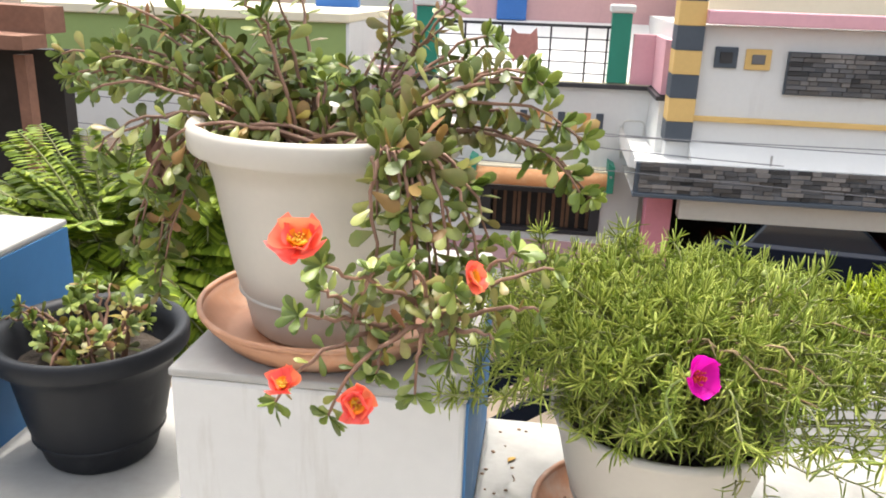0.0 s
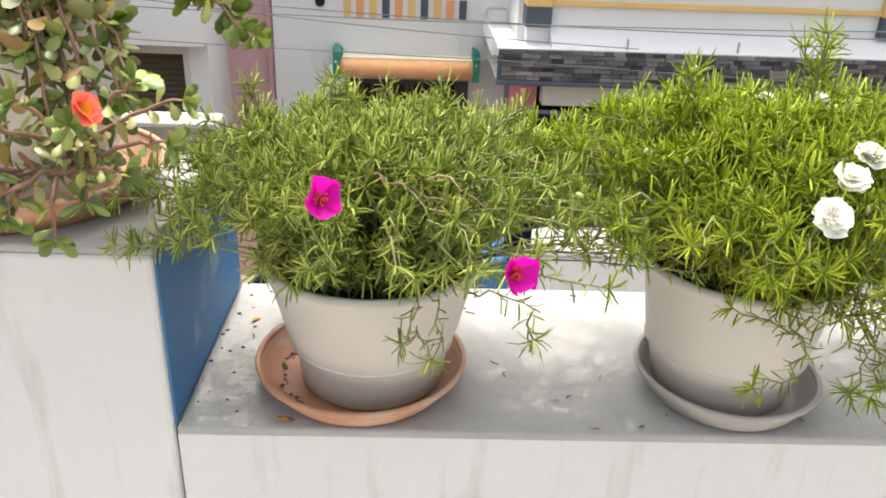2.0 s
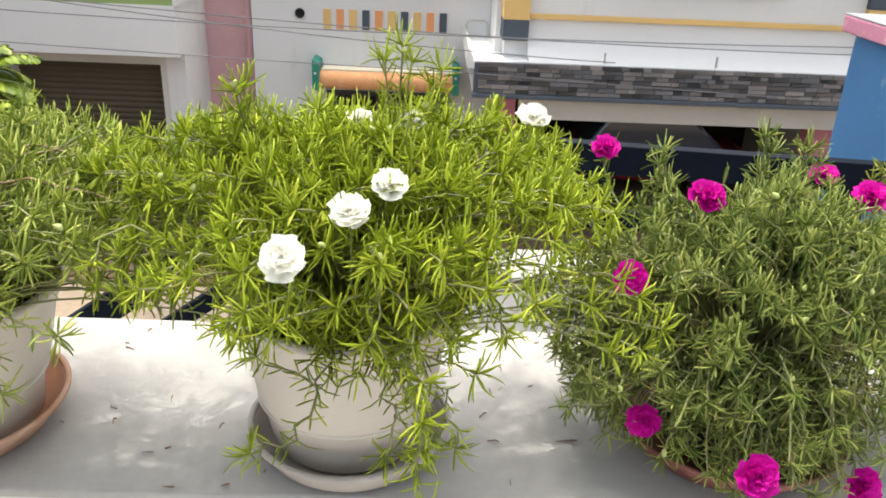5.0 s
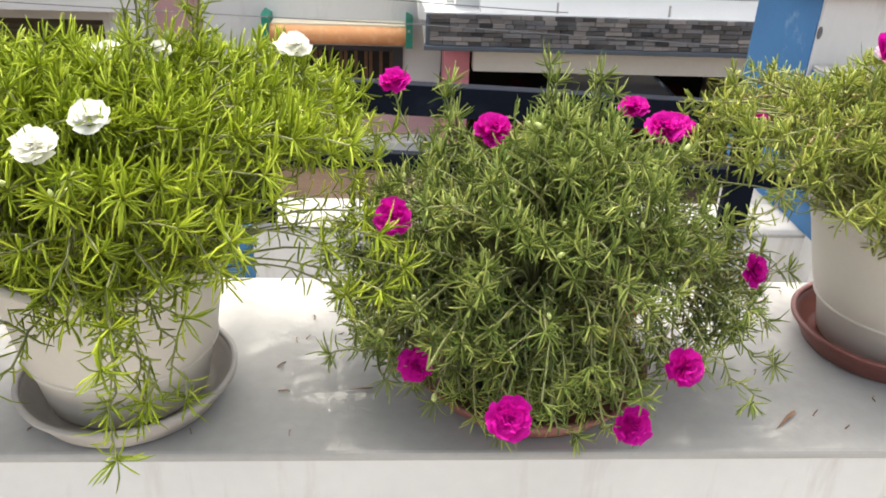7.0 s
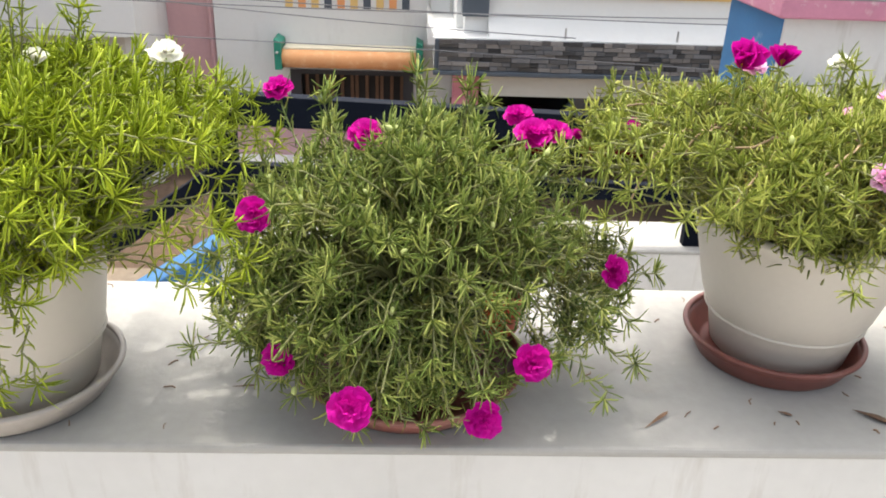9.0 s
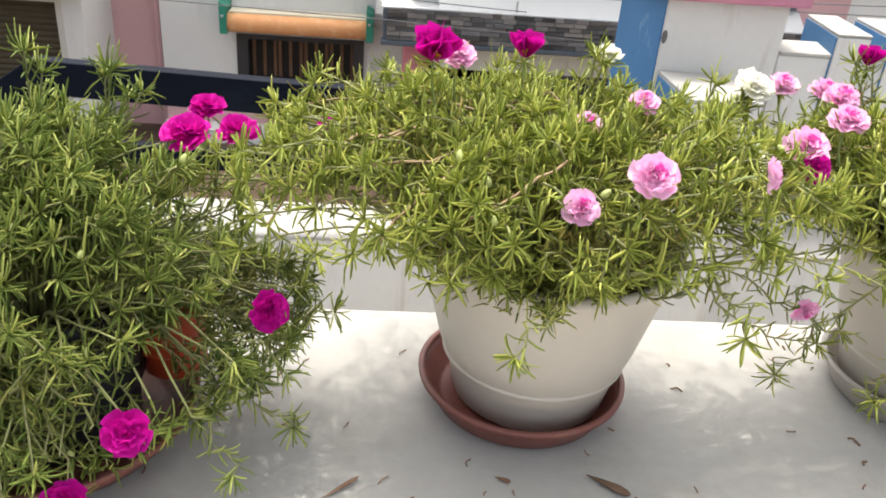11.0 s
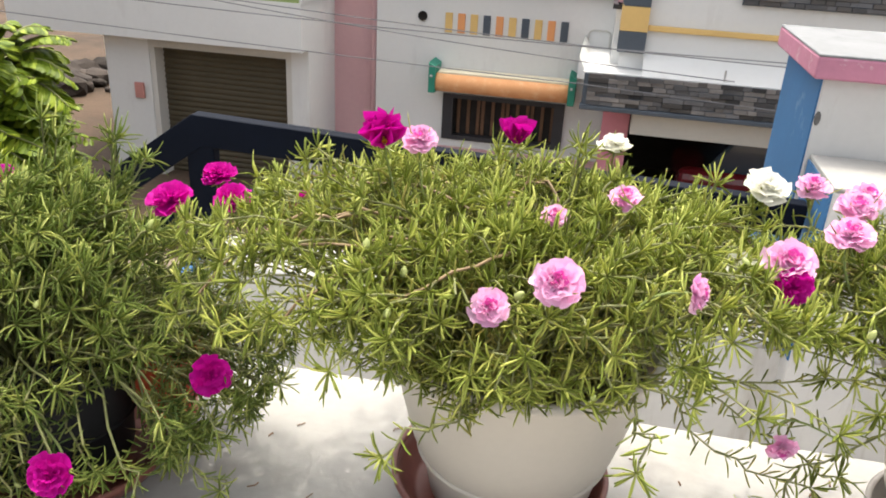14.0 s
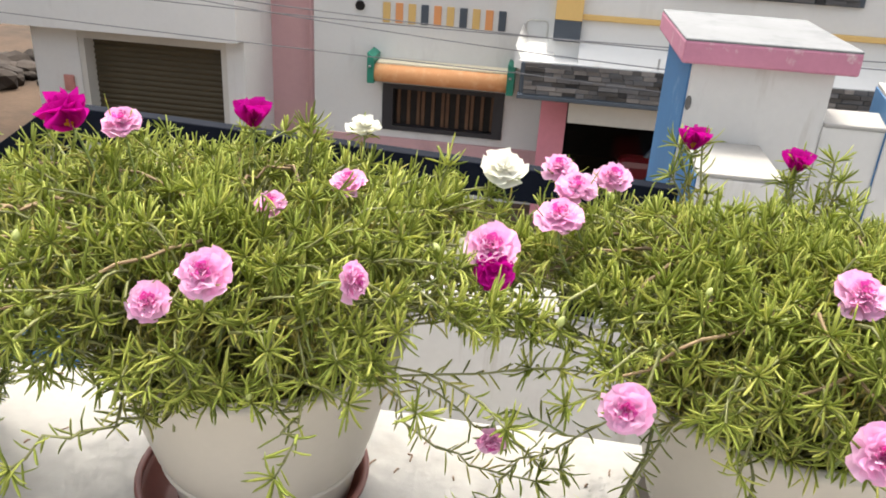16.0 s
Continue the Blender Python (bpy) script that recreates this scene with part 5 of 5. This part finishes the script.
def purslane(seed, origin, groups, label, length=0.038, width=0.0175, old=0.10, gap=0.0105, thick=0.0028):
    """groups: where the stems spring from, copies of each, and the stems as tip x, y, z and the height of their arch."""
    rng = np.random.default_rng(seed)
    plant = thing("purslane_plant", label, "plant", origin)
    o = np.array(origin)
    paths, Ps, Ds, Ns, Ls, tips = [], [], [], [], [], []
    for root, copies, stems, scale in groups:
        root = np.array(root) - o
        for (tx, ty, tz, arch), c in [(s, c) for s in stems for c in range(copies)]:
            tip = np.array((tx, ty, tz)) - o + (0.016 * rng.standard_normal(3) if c else 0)
            reach = tip - root
            st = root + unit(reach * np.array((1, 1, 0))) * 0.06 * rng.random() + 0.016 * rng.standard_normal(3) * np.array((1, 1, 0))
            mid = np.array((st[0] * 0.25 + tip[0] * 0.75, st[1] * 0.2 + tip[1] * 0.8, root[2] + max(reach[2], 0) * 0.75 + arch))
            p = bezier(st, mid, tip, 11)
            p[1:-1] += 0.0016 * rng.standard_normal((9, 3))
            paths.append(p)
            seg = np.concatenate([[0], np.cumsum(np.linalg.norm(np.diff(p, axis=0), axis=1))])
            n = max(4, int(seg[-1] * 0.88 / (gap * scale)))
            s = seg[-1] * (0.04 + 0.96 * (np.arange(n) + rng.random(n)) / n)
            P = np.stack([np.interp(s, seg, p[:, k]) for k in range(3)], 1)
            T = unit(np.stack([np.interp(s, seg, np.gradient(p[:, k])) for k in range(3)], 1))
            S = unit(np.cross(T, np.array([0.3, 0.8, 0.5])))
            U = np.cross(S, T)
            a = np.arange(n) * 2.1 + rng.random(n)
            out = np.cos(a)[:, None] * S + np.sin(a)[:, None] * U
            D = unit(out + T * (0.15 + 0.5 * rng.random((n, 1))) - np.array((0, 0, 0.15)))
            k = 10
            a2 = np.arange(k) * 2.4
            o2 = np.cos(a2)[:, None] * S[-1] + np.sin(a2)[:, None] * U[-1]
            D2 = unit(o2 + T[-1] * (0.2 + 0.9 * rng.random((k, 1))) + np.array((0, 0, 0.25)))
            Ps += [P, np.repeat(p[-1][None], k, 0)]
            Ds += [D, D2]
            Ns += [unit(0.3 * T + 0.75 * rng.standard_normal((n, 3)) + np.array((0, -0.5, 0.8))), unit(np.repeat(T[-1][None], k, 0) * 0.7 + 0.25 * rng.standard_normal((k, 3)) + np.array((0, -0.4, 0.5)))]
            Ls += [length * scale * (0.60 + 0.55 * rng.random(n)) * (1.08 - 0.38 * s / seg[-1]), length * max(scale, 0.85) * (0.42 + 0.32 * rng.random(k))]
            tips += [np.zeros(n, bool), np.ones(k, bool)]
    P, D, N, L = (np.concatenate(x) for x in (Ps, Ds, Ns, Ls))
    young = np.concatenate(tips)
    worn = (rng.random(len(P)) < old) & ~young
    for mask, mat, lab in ((~worn & ~young, M_PADDLE, "fleshy olive green paddle leaves"), (young, M_PADDLE_TIP, "small bright green leaves at the shoot tips"), (worn, M_PADDLE_OLD, "yellowing paddle leaves")):
        V, F = paddles(P[mask], D[mask], N[mask], L[mask], L[mask] * width / length)
        mesh_part("foliage", V, F, mat, plant, lab, "stuff")
    V, F = rods(paths, thick, thick * 0.45, 6)
    mesh_part("stem_tangle", V, F, M_STEMRED, plant, "reddish brown fleshy stems", "stuff")
    return plant, rng


UPRIGHT = [(-0.302, 0.201, 0.611, 0.02), (-0.254, 0.166, 0.575, 0.02), (-0.050, 0.181, 0.611, 0.02), (-0.112, 0.179, 0.591, 0.02), (-0.430, 0.189, 0.579, 0.03), (-0.394, 0.198, 0.572, 0.03),
           (-0.468, 0.175, 0.544, 0.04), (-0.522, 0.173, 0.514, 0.05), (-0.352, 0.197, 0.567, 0.02), (-0.210, 0.187, 0.541, 0.02), (-0.012, 0.149, 0.584, 0.03), (-0.165, 0.137, 0.546, 0.02)]
OUTWARD = [(0.095, 0.034, 0.497, 0.06), (0.097, 0.029, 0.446, 0.07), (0.054, 0.036, 0.547, 0.05), (0.037, 0.037, 0.558, 0.04), (0.074, 0.036, 0.511, 0.06), (-0.016, -0.001, 0.450, 0.05),
           (-0.459, 0.132, 0.427, 0.06), (-0.426, 0.119, 0.316, 0.07), (-0.370, 0.076, 0.403, 0.06), (-0.383, 0.100, 0.326, 0.06), (-0.394, 0.114, 0.263, 0.06), (-0.471, 0.140, 0.504, 0.05)]
CURTAIN = [(-0.072, -0.053, 0.394, 0.04), (-0.036, -0.056, 0.364, 0.04), (-0.048, -0.070, 0.335, 0.04), (-0.011, -0.048, 0.394, 0.04), (-0.067, -0.048, 0.435, 0.03), (-0.017, -0.054, 0.343, 0.04), (0.014, -0.033, 0.412, 0.04)]
SPRIGS = [(-0.104, -0.179, 0.426, 0.01), (-0.132, -0.155, 0.372, 0.0), (-0.117, -0.141, 0.390, 0.01), (-0.108, -0.153, 0.280, 0.0), (-0.153, -0.158, 0.291, 0.0), (-0.038, -0.121, 0.290, 0.0), (-0.009, -0.117, 0.325, 0.01),
          (-0.072, -0.129, 0.311, 0.0), (0.044, -0.116, 0.427, 0.02), (0.065, -0.109, 0.374, 0.02), (0.029, -0.124, 0.352, 0.01), (-0.047, -0.126, 0.414, 0.02), (-0.076, -0.129, 0.405, 0.02), (-0.006, -0.129, 0.394, 0.02), (0.075, -0.095, 0.408, 0.02)]
PURSLANE_AT = (-0.189, 0.147, 0.444)
trailing, prng = purslane(17, PURSLANE_AT, [((-0.185, 0.148, 0.460), 3, UPRIGHT, 0.9), ((-0.185, 0.14, 0.463), 2, OUTWARD, 0.95), ((-0.114, 0.049, 0.478), 2, CURTAIN, 0.90), ((-0.044, -0.075, 0.343), 1, SPRIGS, 0.60)],
                          "trailing purslane with paddle leaves and coral flowers")
for fx, fy, fz, s, nx, ny, nz in ((-0.111, -0.212, 0.451, 1.1, 0.05, -0.5, 0.85), (-0.080, -0.167, 0.302, 0.85, 0.2, -0.85, 0.4), (-0.142, -0.168, 0.310, 0.8, 0.0, -0.3, 0.9), (0.005, -0.134, 0.408, 0.78, 0.85, -0.45, 0.35)):
    add_flower(trailing, np.array((fx, fy, fz)) - np.array(PURSLANE_AT), "coral", s, (nx, ny, nz), prng)
# a withered bunch that hangs over the rim
wn_p = np.stack([prng.uniform(-0.385, -0.352, 26), prng.uniform(0.085, 0.140, 26), prng.uniform(0.425, 0.495, 26)], 1)
wn_d = np.array((-0.12, -0.05, -1.0)) + 0.30 * prng.standard_normal((26, 3)) * np.array((1, 1, 0.4))
wn_l = prng.uniform(0.028, 0.046, 26)
V, F = paddles(wn_p - np.array(PURSLANE_AT), wn_d, np.array((0.2, -0.9, 0.2)) + 0.4 * prng.standard_normal((26, 3)), wn_l, wn_l * 0.34)
mesh_part("withered_foliage", V, F, M_WITHERED, trailing, "withered reddish brown leaves", "stuff")
purslane(19, (-0.522, 0.178, 0.160), [((-0.522, 0.178, 0.145), 4, [(-0.625, 0.172, 0.196, 0.02), (-0.559, 0.203, 0.208, 0.02), (-0.468, 0.201, 0.198, 0.02), (-0.544, 0.225, 0.215, 0.02), (-0.499, 0.149, 0.189, 0.01), (-0.58, 0.15, 0.183, 0.01), (-0.539, 0.16, 0.187, 0.01)], 1.0)],
         "sparse yellowing purslane in a black pot", length=0.027, width=0.0135, old=0.40, gap=0.009)


# ---------------------------------------------------------------- tree beyond the stair
def frond_tree(seed, foot, crown, spread, count, label):
    rng = np.random.default_rng(seed)
    tree = thing("feathery_tree", label, "tree", foot)
    o = np.array(foot)
    c = np.array(crown) - o
    trunk = [bezier((0, 0, 0), (0.1, 0.05, c[2] * 0.5), c - np.array((0, 0, 0.3)), 9)]
    limbs, Ps, Ds, Ns, Ls = [], [], [], [], []
    for i in range(count):
        d = unit(rng.standard_normal(3) * np.array((1, 1, 0.55)))
        tip = c + d * np.array(spread) * (0.55 + 0.5 * rng.random())
        base = c + (tip - c) * (0.30 + 0.2 * rng.random())
        mid = (base + tip) / 2 + np.array((0, 0, 0.08))
        p = bezier(base, mid, tip - np.array((0, 0, 0.06)), 12)
        limbs.append(bezier(c - np.array((0, 0, 0.25)), (c + base) / 2, base, 5))
        limbs.append(p)
        T = unit(np.gradient(p, axis=0))
        S = unit(np.cross(T, np.array((0, 0, 1.0))))
        for k in range(1, 12):
            for sgn in (-1, 1):
                for e in (0, 0.5):
                    Ps.append(p[k] + (p[min(k + 1, 11)] - p[k]) * e)
                    Ds.append(unit(S[k] * sgn + T[k] * 0.55 + np.array((0, 0, -0.25))))
                    Ns.append(np.array((0, 0, 1.0)) + 0.3 * rng.standard_normal(3))
                    Ls.append(0.10 * math.sin(math.pi * (0.15 + 0.8 * k / 12)) + 0.03)
    P, D, N, L = np.array(Ps), np.array(Ds), np.array(Ns), np.array(Ls)
    V, F = paddles(P, D, N, L, L * 0.38)
    mesh_part("crown", V, F, M_TREE, tree, "feathery bright green fronds", "stuff")
    V, F = rods(limbs, 0.010, 0.004, 4)
    mesh_part("branchwork", V, F, M_STEM, tree, "", "stuff")
    V, F = rods(trunk, 0.09, 0.05, 8)
    mesh_part("trunk", V, F, M_STEMRED, tree)
    return tree


frond_tree(23, (-2.75, 3.5, GROUND), (-2.40, 3.4, -0.95), (1.25, 0.8, 0.85), 420, "feathery bright green tree growing below the roof edge")
frond_tree(29, (-2.05, 3.6, GROUND), (-1.80, 3.45, -0.50), (0.58, 0.4, 0.50), 90, "young feathery tree beside the stair")

# ---------------------------------------------------------------- litter on the ledge
def dry_leaf(x, y, turn, size, wide, mat=M_DRY, label="curled dry brown leaf on the ledge"):
    V, F = paddles(np.zeros((1, 3)), np.array([[1.0, 0, 0.05]]), np.array([[0, 0.25, 1.0]]), np.array([size]), np.array([size * wide]))
    ob = new("dry_leaf", bare_mesh("dry_leaf", V.tolist(), F.tolist(), mat))
    ob.matrix_basis = pose(x, y, 0.002 + size * wide * 0.1, 0, 0, turn)
    return tagged(ob, label, "leaf", "litter on the ledge")


for lx, ly, lt, ls, lw in ((0.113, 0.019, -10, 0.020, 0.50), (1.612, 0.070, -32, 0.045, 0.35), (1.523, 0.066, -20, 0.016, 0.5), (1.362, 0.033, 42, 0.045, 0.14), (0.900, 0.101, 8, 0.028, 0.2), (0.438, 0.062, 5, 0.014, 0.25), (0.477, 0.008, 0, 0.014, 0.3), (0.537, 0.011, 30, 0.010, 0.5)):
    dry_leaf(lx, ly, lt, ls, lw)
dry_leaf(0.108, 0.012, 15, 0.024, 0.48, M_AMBERLEAF, "fallen amber leaf beside the saucer")
dry_leaf(0.040, 0.236, 70, 0.018, 0.70, M_AMBERLEAF, "fallen yellow leaf near the blue pillar side")
lrng = random.Random(5)
bits = bmesh.new()
# crumbs that gather in the first saucer and along the foot of the pillar
for i in range(50):
    if i < 32:
        a, r = lrng.uniform(2.6, 4.0), lrng.uniform(0.094, 0.104)
        at = Vector((0.2052 + r * math.cos(a), 0.110 + r * math.sin(a), 0.0075))
    else:
        at = Vector((abs(lrng.gauss(0.012, 0.022)) + 0.005, lrng.uniform(0.02, 0.33), 0.0012))
    bit = bmesh.ops.create_icosphere(bits, subdivisions=1, radius=lrng.uniform(0.0011, 0.0026))
    for v in bit["verts"]:
        v.co = Vector((v.co.x * 1.4, v.co.y, v.co.z * 0.6)) + at
for i in range(110):
    bx, by = lrng.uniform(0.02, 2.3), lrng.uniform(0.02, 0.345)
    a, s = lrng.uniform(0, 6.3), lrng.uniform(0.005, 0.015)
    p0, p2 = Vector((bx, by, 0.0012)), Vector((bx + s * math.cos(a), by + s * math.sin(a), 0.0012))
    p1 = (p0 + p2) / 2 + Vector((lrng.uniform(-1, 1) * s * 0.3, lrng.uniform(-1, 1) * s * 0.3, 0.001))
    tube([p0, p1, p2], lrng.uniform(0.0005, 0.0011), 4, bits)
tagged(link("plant_litter", bits, M_DRY), "tiny dry stem bits scattered on the ledge", "litter", kind="stuff")

# ---------------------------------------------------------------- stone tiles on the portico
def brick_tile(w, h):
    b = 0.006
    V = [(0, 0, 0), (w, 0, 0), (w, 0, h), (0, 0, h), (b, -0.02, b), (w - b, -0.02, b), (w - b, -0.02, h - b), (b, -0.02, h - b)]
    return V, [(4, 5, 6, 7), (0, 1, 5, 4), (1, 2, 6, 5), (2, 3, 7, 6), (3, 0, 4, 7)]


TILES = []
for tm in (M_TILE, M_TILE2):
    for tw in (0.12, 0.18, 0.27):
        tv, tf = brick_tile(tw - 0.001, 0.0625)
        TILES.append((tw, bare_mesh("stone_tile", tv, tf, tm, False)))


def tile_field(parent, x0, x1, y, z0, rows, seed):
    r = random.Random(seed)
    for j in range(rows):
        x = x0
        while x < x1 - 0.10:
            w, me = r.choice(TILES)
            if x + w > x1:
                w, me = TILES[0]
            share("stone_tile", me, parent, pose(x, y + 0.015 - 0.05 * r.random(), z0 + 0.063 * j))
            x += w


fascia = [o for o in ph.children if o.name.startswith("fascia") and "lip" not in o.name][0]
tile_field(fascia, 1.437, 7.58, 10.929, -2.137, 7, 3)
tile_field(tile_panel, 3.31, 5.70, 11.299, -0.690, 9, 4)
